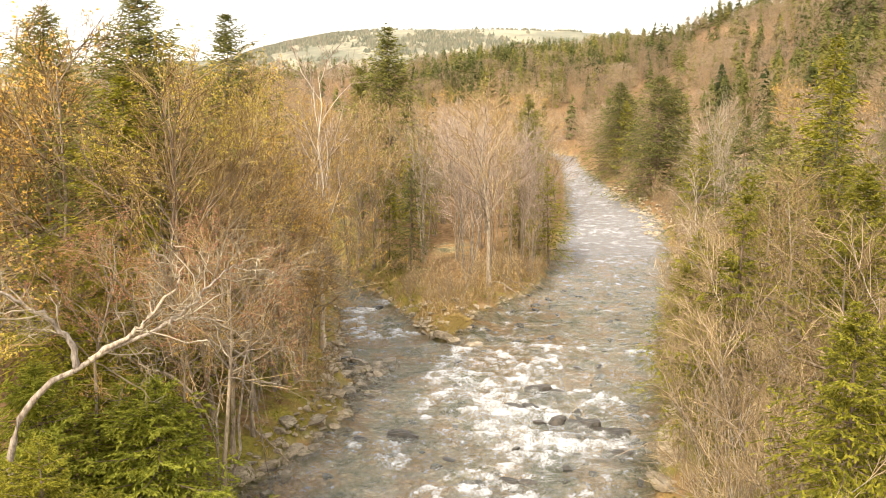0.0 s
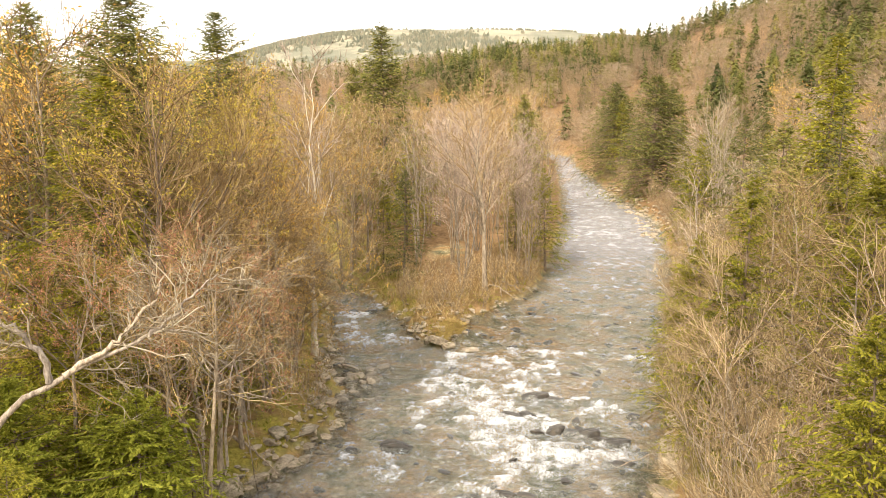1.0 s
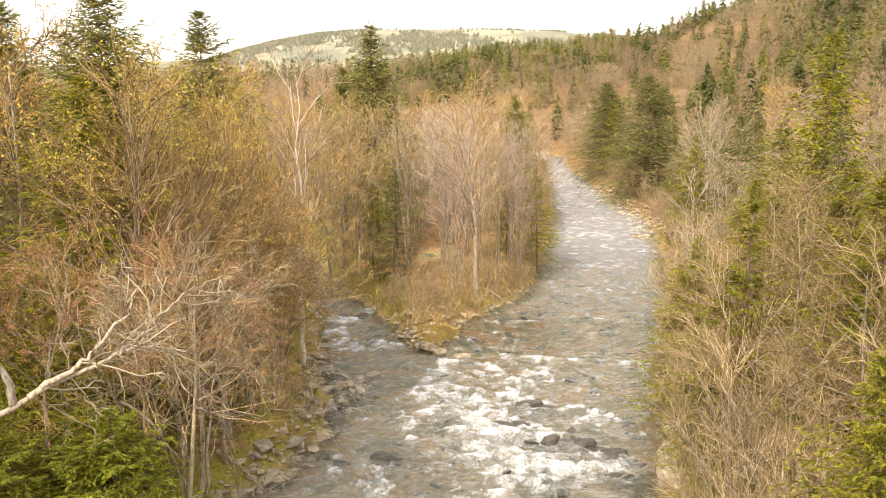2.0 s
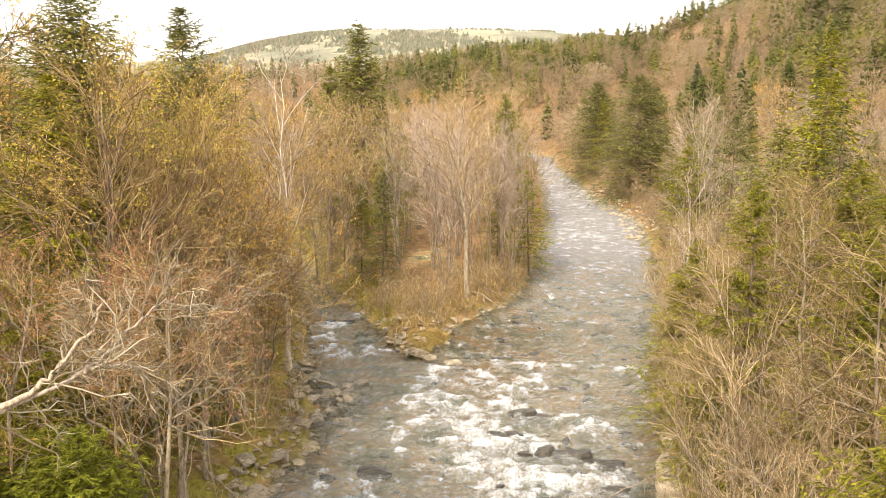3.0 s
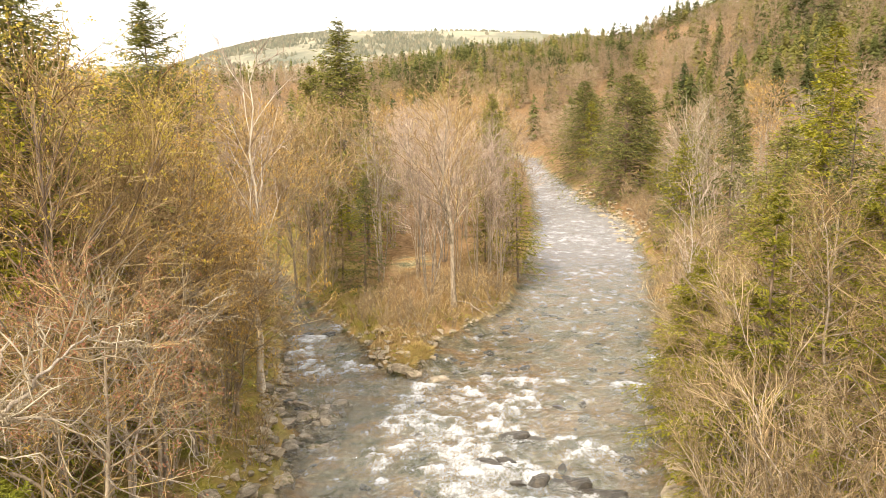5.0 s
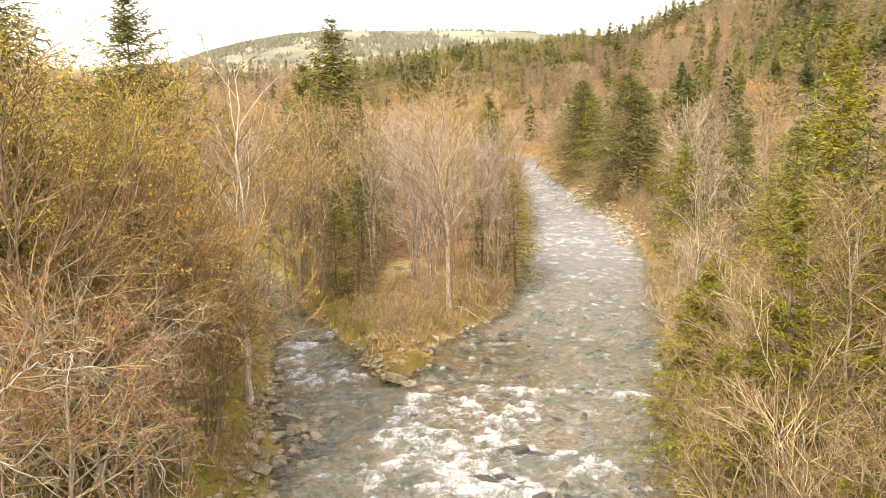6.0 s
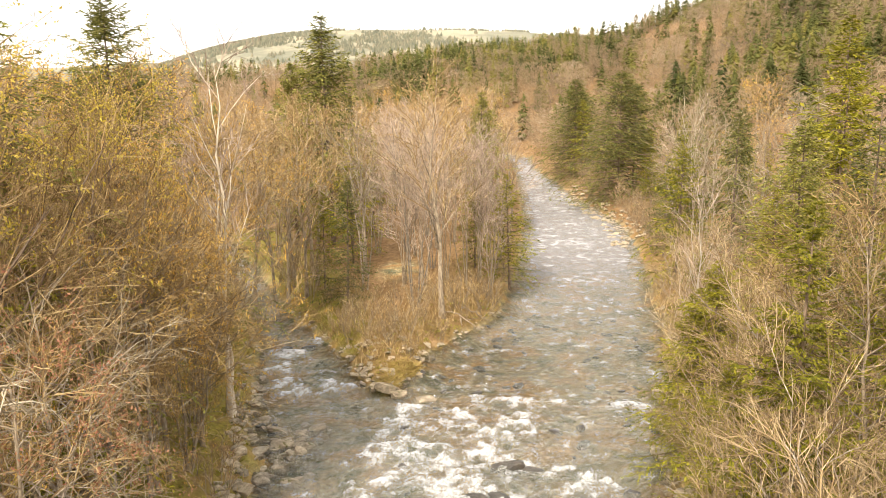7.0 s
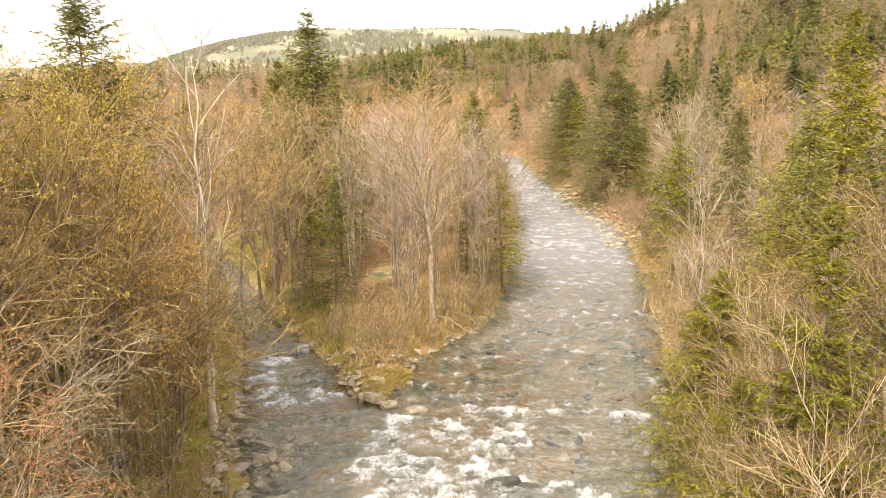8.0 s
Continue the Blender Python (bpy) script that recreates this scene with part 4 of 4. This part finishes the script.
for x, y, t in ((-6.8, 66, 14), (-10.0, 63.4, 13.5), (-10.8, 65.6, 14.2), (-12.4, 66.4, 14.0), (-12.0, 62.4, 12.5)):
    plant("tan2", x, y, t, "bare trees on the spit")

TAKEN.extend([(19.0, 104), (20.2, 107), (22, 108), (17.8, 100), (2.3, 75.5), (2.0, 72.0)])
TAKEN.extend([(-4.4, 63.6), (-4.4, 66.5), (-4.3, 69.0), (-4.0, 60.6)])


def spline(points, n):
    """n points along a polyline, rounded at its corners."""
    p = np.array(points, float)
    t = np.linspace(0, len(p) - 1, n)
    q = np.stack([np.interp(t, np.arange(len(p)), p[:, k]) for k in range(3)], 1)
    for _ in range(2):
        q[1:-1] = (q[:-2] + 2 * q[1:-1] + q[2:]) / 4
    return q


def leaning_tree():
    """An old tree that leans out over the fir, with crooked lichen-pale limbs."""
    rng = np.random.default_rng(77)
    tree = new("tree")
    trunk = spline([(-11.0, 16.4, 1.0), (-10.95, 16.2, 3.6), (-10.85, 16.0, 6.0), (-10.2, 16.1, 7.3), (-9.0, 16.7, 8.1), (-8.1, 17.2, 8.4), (-7.3, 17.7, 8.85), (-6.8, 17.9, 8.95), (-6.0, 18.2, 8.7)], 22)
    limb = spline([(-9.2, 16.6, 7.95), (-9.2, 16.6, 8.5), (-9.5, 16.4, 9.1), (-9.8, 16.2, 9.5), (-10.4, 15.9, 10.0), (-11.4, 15.6, 10.3)], 22)
    limb2 = spline([(-8.9, 16.75, 8.1), (-8.1, 17.2, 8.6), (-7.7, 17.5, 8.95), (-7.2, 18.0, 9.6), (-7.0, 18.3, 10.3)], 22)
    limb3 = spline([(-7.3, 17.7, 8.8), (-6.6, 18.1, 9.4), (-6.2, 18.6, 9.9), (-5.6, 19.0, 10.2)], 22)
    P0 = np.array([trunk, limb, limb2, limb3])
    P0 = P0 + rng.normal(size=P0.shape) * 0.035
    u = np.linspace(0, 1, 22)
    R0 = np.array([0.11 * (1 - 0.8 * u), 0.09 * (1 - 0.8 * u), 0.075 * (1 - 0.8 * u), 0.05 * (1 - 0.8 * u)])
    for p, r in zip(P0, R0):
        part("trunk" if p is P0[0] else "limb", solid("limb", *tubes(p[None], r[None], 7), BARK_LICHEN, True), tree)
    Q0, S0 = np.array([spline(trunk[10:], 14), spline(limb[4:], 14), spline(limb2[4:], 14), spline(limb3, 14)]), np.full((4, 14), 0.05)
    P1, R1 = sprout(rng, Q0, S0, 13, (0.02, 0.99), (1.6, 0.9), (35, 85), 0.15, 6, wob=0.07, bend=-0.05, curl=0.3)
    P2, R2 = sprout(rng, P1, R1, 7, (0.2, 1), (0.75, 0.4), (30, 75), 0.1, 4, wob=0.08, thick=0.7, curl=0.25)
    P3, R3 = sprout(rng, P2, R2, 3, (0.15, 1), (0.35, 0.22), (30, 70), 0.05, 3, wob=0.1, thick=0.9)
    body = join([tubes(P1, np.clip(R1, 0.006, 0.017), 4), tubes(P2, np.clip(R2, 0.005, 0.009), 3), tubes(P3, np.clip(R3, 0.0035, 0.006), 3)])
    part("crown", solid("crown", *body, TWIG_LICHEN), tree)["kind"] = "stuff"
    return tagged(tree, "old leaning tree with crooked pale lichen-covered limbs", "tree")


leaning_tree()
plant("green3", -12.2, 19.4, 7.0)
plant("red3", -7.9, 21.6, 9.8)
plant("lichen3", -9.0, 24.4, 9.6)
plant("olive3", -8.7, 13.9, 7.4)
plant("olive3", -9.7, 14.6, 6.6)
plant("orange3", -9.8, 24.2, 10.0)
plant("red3", -11.6, 21.0, 10.0)
plant("olive3", -12.4, 24.6, 9.4)
plant("olive3", -8.4, 16.0, 5.2)
for x, y, t in ((-10.8, 28.3, 12.5), (-11.5, 32.3, 13.0), (-11.4, 34.4, 12.4), (-9.5, 33.8, 11.0), (-11.9, 27.6, 12.8), (-9.3, 26.4, 10.6), (-9.9, 30.6, 11.6)):
    plant("tan3", x, y, t, "trees of the bankside wood")
TAKEN.extend([(-10.4, 15.8), (-8.5, 17), (-7.0, 18)])

def dead_branch(points, r, seed):
    """A bare crooked fallen or hanging branch with a few forks."""
    rng = np.random.default_rng(seed)
    P0 = spline(points, 12)[None] + rng.normal(size=(1, 12, 3)) * 0.03
    R0 = (r * (1 - 0.8 * np.linspace(0, 1, 12)))[None]
    P1, R1 = sprout(rng, P0, R0, 7, (0.3, 1), (0.8, 0.4), (25, 60), 0.0, 5, wob=0.08, thick=0.7)
    P2, R2 = sprout(rng, P1, R1, 4, (0.3, 1), (0.35, 0.2), (25, 60), 0.0, 3, wob=0.08, thick=0.8)
    ob = new("dead_branch", solid("dead_branch", *join([tubes(P0, R0, 6), tubes(P1, R1, 4), tubes(P2, np.maximum(R2, 0.005), 3)]), BARK_GREY, True))
    return tagged(ob, "pale crooked dead branch above the bank", "branch", "dead branches")


def on_ground(x, y, up=0.0):
    return (x, y, float(height_at(x, y)) + up)


dead_branch([on_ground(-8.9, 21.4), (-8.8, 21.4, 3.9), (-8.7, 21.4, 6.3), (-8.5, 21.3, 8.0)], 0.05, 1)
dead_branch([(-9.3, 21.2, 6.2), (-8.6, 21.5, 5.6), (-8.1, 21.7, 4.5), (-7.9, 21.8, 3.2), on_ground(-7.8, 21.9)], 0.045, 2)
dead_branch([(-9.8, 26.8, 4.8), (-9.0, 26.6, 4.2), (-8.3, 26.5, 3.0), on_ground(-7.9, 26.4)], 0.05, 3)
dead_branch([on_ground(-9.6, 28.6, 0.2), on_ground(-8.6, 28.2, 0.3), on_ground(-7.4, 27.9, 0.15)], 0.07, 4)
dead_branch([on_ground(-0.6, 56.5, 0.3), on_ground(0.4, 56.0, 0.5), (1.4, 55.4, 0.5), (2.2, 54.8, 0.25)], 0.06, 5)
dead_branch([on_ground(0.6, 57.4, 0.4), (1.6, 56.8, 0.9), (2.6, 56.2, 0.4)], 0.05, 6)
dead_branch([on_ground(9.6, 30.6, 0.3), (8.2, 30.0, 1.0), (6.6, 29.2, 0.8), (5.4, 28.6, 0.5)], 0.05, 7)
dead_branch([on_ground(10.2, 34.4, 0.4), (9.0, 33.8, 1.4), (7.6, 33.2, 1.2)], 0.05, 8)

# the wood: a jittered grid of trees, denser near the water
fr = random.Random(23)


def free(x, y, r):
    return all((x - a) ** 2 + (y - b) ** 2 > r * r for a, b in TAKEN)


def wood(x0, x1, y0, y1, gap, margin, mix, tops, group):
    y = y0
    while y < y1:
        x = x0
        while x < x1:
            px, py = x + fr.uniform(-0.45, 0.45) * gap, y + fr.uniform(-0.45, 0.45) * gap
            if shore(np.array(px), np.array(py)) > margin and free(px, py, gap * 0.55):
                r = fr.random()
                for kind, share in mix:
                    r -= share
                    if r <= 0:
                        break
                g = float(hills(np.array(px), np.array(py)))
                plant(kind, px, py, g + 1 + fr.uniform(*tops) * (0.8 if kind.startswith("olive") else 1), group)
            x += gap
        y += gap


wood(-15, -7, 15, 46, 4.2, 0.9, (("orange3", 0.46), ("lichen3", 0.18), ("tan3", 0.08), ("yellow3", 0.20), ("red3", 0.02), ("olive3", 0.06)), (10.5, 14.5), "trees of the bankside wood")
wood(4, 15, 14, 46, 3.2, 1.4, (("tan3m", 0.66), ("tan3", 0.29), ("olive3", 0.05)), (6.0, 10.5), "trees of the shrubby bank")
wood(-34, -14, 20, 62, 4.5, 1.2, (("orange2", 0.44), ("tan2", 0.16), ("yellow2", 0.28), ("pink2", 0.06), ("olive2", 0.06)), (12.5, 17), "trees of the bankside wood")
wood(-7, 6, 58, 84, 4.0, 0.9, (("pink2", 0.80), ("tan2", 0.14), ("olive2", 0.06)), (10.5, 14.0), "trees of the spit wood")
wood(-26, 6, 58, 120, 4.4, 0.9, (("pink2", 0.44), ("tan2", 0.28), ("orange2", 0.18), ("olive2", 0.06), ("dark2", 0.04)), (10.5, 14.5), "trees of the spit wood")
wood(13, 40, 16, 114, 5.0, 1.4, (("tan2", 0.14), ("pink2", 0.10), ("pale2", 0.14), ("orange2", 0.08), ("olive2", 0.37), ("dark2", 0.17)), (9, 14.5), "trees of the hillside wood")


for x, y, t in ((10.8, 38.4, 6.5), (7.9, 25.0, 6.0), (9.4, 31.4, 6.6), (12.2, 44.5, 7.5), (13.8, 50.5, 8), (14.8, 54.5, 8.5), (9.7, 34.6, 5.5), (7.6, 20.6, 7.0), (8.9, 29.2, 7.4), (10.0, 26.2, 8.6), (11.4, 36.2, 8.0), (10.4, 23.0, 8.8), (12.6, 41.6, 7.6), (11.0, 30.2, 8.8)):
    plant("tan3m", x, y, t, "trees of the shrubby bank")

# shrubs along the water's edge
for i in range(1000):
    y = fr.uniform(24, 74) if i < 800 else fr.uniform(74, 150)
    x = fr.uniform(-17, 16) if i < 800 else float(np.interp(y, *RIGHT)) + fr.uniform(0.5, 4)
    d = float(shore(np.array(x), np.array(y)))
    if 0.25 < d < 3.2 and free(x, y, 1.25) and not (x > -5.2 and x < -0.5 and y < 48.5) and not (x < -5 and y < 44 and fr.random() < 0.85) and not (x < float(np.interp(y, *SIDE_L)) and 43 < y < 64 and fr.random() < 0.75):
        plant("shrub2", x, y, float(height_at(x, y)) + fr.uniform(1.4, 4.4), "shrubs along the banks")


for i in range(60):
    x, y = fr.uniform(-7, 3), fr.uniform(49, 60)
    if 0.6 < float(shore(np.array(x), np.array(y))) and free(x, y, 0.9):
        plant("shrub2", x, y, float(height_at(x, y)) + fr.uniform(0.9, 2.2), "shrubs along the banks")


# ---- far woods: too many to count ----
def template_bare(seed, n, r):
    """A small leafless tree of height 1: trunk, limbs and upswept twigs in a rounded crown."""
    rng = np.random.default_rng(seed)
    u = np.linspace(0, 1, 4)
    P0 = np.stack([0.02 * np.sin(u * 5), 0 * u, u], 1)[None]
    a, z = rng.uniform(0, 6.28, n), rng.uniform(0.22, 0.98, n)
    reach = 0.46 * np.sqrt(np.clip(1 - ((z - 0.55) / 0.46) ** 2, 0.02, 1)) * rng.uniform(0.2, 1, n) ** 0.5
    at = np.stack([np.cos(a) * reach, np.sin(a) * reach, z], 1)
    d = unit(np.stack([np.cos(a) * 0.7, np.sin(a) * 0.7, rng.uniform(0.1, 1.1, n)], 1) + rng.normal(size=(n, 3)) * 0.3)
    s = unit(np.cross(d, rng.normal(size=(n, 3))))
    L = rng.uniform(0.05, 0.12, n)[:, None]
    v = np.stack([at - d * L * 0.6, at + s * r + d * L * 0.1, at + d * L * 0.5, at - s * r], 1).reshape(-1, 3)
    k = (np.arange(n) * 4)[:, None]
    return join([tubes(P0, np.array([[0.010, 0.008, 0.006, 0.002]]), 3), (v, np.concatenate([k + [0, 1, 2], k + [0, 2, 3]]))])


def template_conifer(seed, n, wide=0.22):
    """A small spruce of height 1 made of drooping pointed boughs."""
    rng = np.random.default_rng(seed)
    t = np.sort(rng.uniform(0, 1, n)) ** 0.9
    a = np.arange(n) * 2.39996 + rng.normal(size=n) * 0.5
    L = wide * (1 - t) ** 0.7 * rng.uniform(0.55, 1.2, n) + 0.012
    z = 0.05 + 0.94 * t
    o = np.stack([np.cos(a), np.sin(a), 0 * a], 1)
    s = np.stack([-np.sin(a), np.cos(a), 0 * a], 1)
    inner = rng.uniform(0.0, 0.55, n)[:, None]
    b = np.stack([0 * z, 0 * z, z + 0.03], 1) + o * L[:, None] * inner
    tip = b + o * L[:, None] * (1 - inner * 0.6) - np.array([0, 0, 1]) * (L * rng.uniform(0.05, 0.6, n) + 0.01)[:, None]
    mid = (b + tip) / 2 + np.array([0, 0, 0.008])
    w = (L * 0.85 / np.sqrt(n / 20.0) + 0.004)[:, None]
    v = np.stack([b, mid + s * w - [0, 0, 0.012], tip, mid - s * w - [0, 0, 0.012]], 1).reshape(-1, 3)
    k = (np.arange(n) * 4)[:, None]
    return v, np.concatenate([k + [0, 1, 2], k + [0, 2, 3]])


def far_wood(name, label, templates, places, heights, material, seed, sunk=0.3):
    rng = np.random.default_rng(seed)
    vs, ts, tones, n = [], [], [], 0
    which = rng.integers(0, len(templates), len(places))
    for i, (v, t) in enumerate(templates):
        at, h = places[which == i], heights[which == i]
        a = rng.uniform(0, 6.28, len(at))
        c, s = np.cos(a)[:, None], np.sin(a)[:, None]
        w = h[:, None] * rng.uniform(0.85, 1.3, (len(at), 1))
        x, y, z = v[None, :, 0], v[None, :, 1], v[None, :, 2]
        V = np.stack([(x * c - y * s) * w + at[:, :1], (x * s + y * c) * w + at[:, 1:2], z * h[:, None] + at[:, 2:3] - sunk], -1)
        vs.append(V.reshape(-1, 3))
        ts.append((t[None] + (n + np.arange(len(at)) * len(v))[:, None, None]).reshape(-1, 3))
        tones.append(np.repeat(np.clip(0.5 + 0.28 * wobble(at[:, 0], at[:, 1], 0.06, 8) + rng.normal(size=len(at)) * 0.2, 0, 1), len(v)))
        n += len(at) * len(v)
    ob = new(name, solid(name, np.concatenate(vs), np.concatenate(ts), material, False, {"tone": np.concatenate(tones)}))
    return tagged(ob, label, "woods", kind="stuff")


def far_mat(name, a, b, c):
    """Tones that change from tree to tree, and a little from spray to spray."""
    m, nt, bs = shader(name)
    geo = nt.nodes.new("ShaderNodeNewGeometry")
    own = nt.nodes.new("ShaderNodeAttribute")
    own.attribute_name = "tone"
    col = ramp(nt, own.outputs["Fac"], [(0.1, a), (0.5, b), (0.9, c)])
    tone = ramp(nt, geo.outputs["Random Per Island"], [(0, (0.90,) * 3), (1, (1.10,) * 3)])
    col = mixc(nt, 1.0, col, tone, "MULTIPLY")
    nt.links.new(col, bs.inputs["Base Color"])
    thin = nt.nodes.new("ShaderNodeBsdfTranslucent")
    nt.links.new(col, thin.inputs["Color"])
    both = nt.nodes.new("ShaderNodeMixShader")
    both.inputs[0].default_value = 0.42
    nt.links.new(bs.outputs[0], both.inputs[1])
    nt.links.new(thin.outputs[0], both.inputs[2])
    nt.links.new(both.outputs[0], nt.nodes["Material Output"].inputs["Surface"])
    bs.inputs["Roughness"].default_value = 0.9
    bs.inputs["Specular IOR Level"].default_value = 0.1
    return m


FAR_BARE = far_mat("far_bare", (0.22, 0.17, 0.125), (0.345, 0.25, 0.145), (0.42, 0.33, 0.235))
FAR_GREEN = far_mat("far_needle", (0.075, 0.09, 0.032), (0.16, 0.165, 0.05), (0.28, 0.25, 0.065))
# far mountain trees: aerial haze is put into this pale grey-green
HILL_HAZE = far_mat("hazed_hill_woods", (0.20, 0.21, 0.16), (0.255, 0.25, 0.18), (0.34, 0.305, 0.22))


def scatter(seed, n, x0, x1, y0, y1, test):
    rng = np.random.default_rng(seed)
    x, y = rng.uniform(x0, x1, n), rng.uniform(y0, y1, n)
    ok = (shore(x, y) > 2.0) & test(x, y, rng)
    for fx, fy in ((20.8, 111), (23.6, 115), (19.4, 142), (21.5, 150)):
        ok &= ~((np.abs(x - fx * y / fy) < 4) & (y > fy - 18) & (y < fy + 2))
    x, y = x[ok], y[ok]
    return np.stack([x, y, height_at(x, y)], 1)


def in_reach(x, y):
    """The part of the valley that lies ahead."""
    return (x > -10 - 0.62 * y) & (x < 10 + 0.60 * y)


def past_near(x, y):
    return ~((x > -34) & (x < 40) & (y < 116)) | ((x > -40) & (x < -26) & (y > 62))


def green_share(x, y, r):
    g = np.clip(0.5 + 0.75 * wobble(x, y, 0.03, 61), 0, 1)
    up = np.clip((hills(x, y) - 3) / 12, 0, 1) * np.clip((x + 75) / 60, 0.12, 1)
    return r.random(len(x)) < (0.05 + 1.05 * g * up + 0.35 * np.clip((y - 330) / 60, 0, 1) * np.clip((x + 75) / 60, 0, 1)) * np.where(np.hypot(x, y) < 165, 0.6, 1.0) * (1 - 0.5 * np.clip((x - 45) / 50, 0, 1))


for lo, hi, nb, rb, nf, seed in ((0, 165, 520, 0.0050, 440, 31), (165, 480, 360, 0.0058, 130, 35)):
    bares = [template_bare(s, nb, rb) for s in (1, 2, 3, 4)]
    firs = [template_conifer(s, nf) for s in (5, 6, 7)]
    pl = scatter(seed, 13000, -260, 330, 30, 520, lambda x, y, r: in_reach(x, y) & past_near(x, y) & (np.hypot(x, y) >= lo) & (np.hypot(x, y) < hi) & (r.random(len(x)) < 0.34 - 0.2 * np.clip((y - 330) / 60, 0, 1)))
    far_wood("far_bare_woods", "bare pinkish-brown woods on the hillside", bares, pl, np.random.default_rng(1).uniform(8, 12, len(pl)), FAR_BARE, 41)
    pl = scatter(seed + 1, 15000, -260, 330, 30, 560, lambda x, y, r: in_reach(x, y) & past_near(x, y) & (np.hypot(x, y) >= lo) & (np.hypot(x, y) < hi + 60) & green_share(x, y, r))
    far_wood("far_conifer_woods", "dark green conifers scattered over the hillside", firs, pl, np.random.default_rng(2).uniform(6, 14, len(pl)), FAR_GREEN, 42)
pl = scatter(38, 1500, -90, 90, -110, 11, lambda x, y, r: r.random(len(x)) < 0.5)
far_wood("woods_downstream", "bare woods along the banks downstream", [template_bare(s, 120, 0.005) for s in (1, 2)], pl, np.random.default_rng(4).uniform(8, 12, len(pl)), FAR_BARE, 44)
small = [tubes(np.array([[[0, 0, 0.1], [0.02 * k, 0, 1.0]]]), np.array([[0.40, 0.04]]), 5) for k in (-1, 1)]
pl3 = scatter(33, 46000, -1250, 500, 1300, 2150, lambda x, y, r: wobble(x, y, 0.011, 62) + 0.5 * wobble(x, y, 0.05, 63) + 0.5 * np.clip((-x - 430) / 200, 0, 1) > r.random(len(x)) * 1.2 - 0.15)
far_wood("distant_woods", "grey-green woods on the far mountain, distance haze in their colour", small, pl3, np.random.default_rng(3).uniform(7, 11, len(pl3)), HILL_HAZE, 43, 2.0)


# ---- brush, grass and moss ----
def brush(name, label, seed, n, zone, length, material, bend=0.1, r=0.008, each=5):
    rng = np.random.default_rng(seed)
    x, y = rng.uniform(zone[0], zone[1], n), rng.uniform(zone[2], zone[3], n)
    d = shore(x, y)
    ok = (d > zone[4]) & (d < zone[5])
    x, y = np.repeat(x[ok], each), np.repeat(y[ok], each)
    m = len(x)
    a = rng.uniform(0, 6.28, m)
    L = rng.uniform(length[0], length[1], m)
    tilt = rng.uniform(0.1, 0.75, m)
    b = np.stack([x + rng.normal(size=m) * 0.12, y + rng.normal(size=m) * 0.12, height_at(x, y) - 0.05], 1)
    w = np.stack([np.cos(a) * tilt, np.sin(a) * tilt, np.ones(m)], 1)
    u = np.linspace(0, 1, 3)[None, :, None]
    P = b[:, None] + unit(w)[:, None] * L[:, None, None] * u + np.stack([np.cos(a), np.sin(a), -np.ones(m)], 1)[:, None] * L[:, None, None] * bend * u ** 2
    ob = new(name, solid(name, *tubes(P, np.full((m, 3), r) * [1, 0.8, 0.2], 3), material))
    return tagged(ob, label, name.replace("_", " "), kind="stuff")


brush("undergrowth", "thin bare brown brush on the forest floor", 71, 2600, (-24, 20, 14, 75, 2.0, 9), (0.3, 1.2), TWIG_TAN)
brush("bank_grass", "tufts of dry yellow-green grass along the banks", 72, 3600, (-14, 18, 22, 72, 0.0, 1.6), (0.2, 0.6), GRASS_DRY, 0.35, 0.012, 8)
brush("moss_tufts", "olive moss and low plants on the bank", 73, 5200, (-14, 18, 22, 60, 0.4, 4.0), (0.06, 0.2), MOSS, 0.3, 0.03, 8)
brush("spit_grass", "tall dry golden grass on the tip of the spit", 74, 420, (-3.0, -0.9, 45.0, 48.6, 0.1, 1.1), (0.35, 0.8), GRASS_DRY, 0.4, 0.013, 11)
brush("spit_brush", "low brown brush and dead stalks on the spit", 76, 800, (-9, 4, 47.5, 64, 0.3, 6), (0.4, 1.5), TWIG_TAN, 0.12, 0.011, 6)
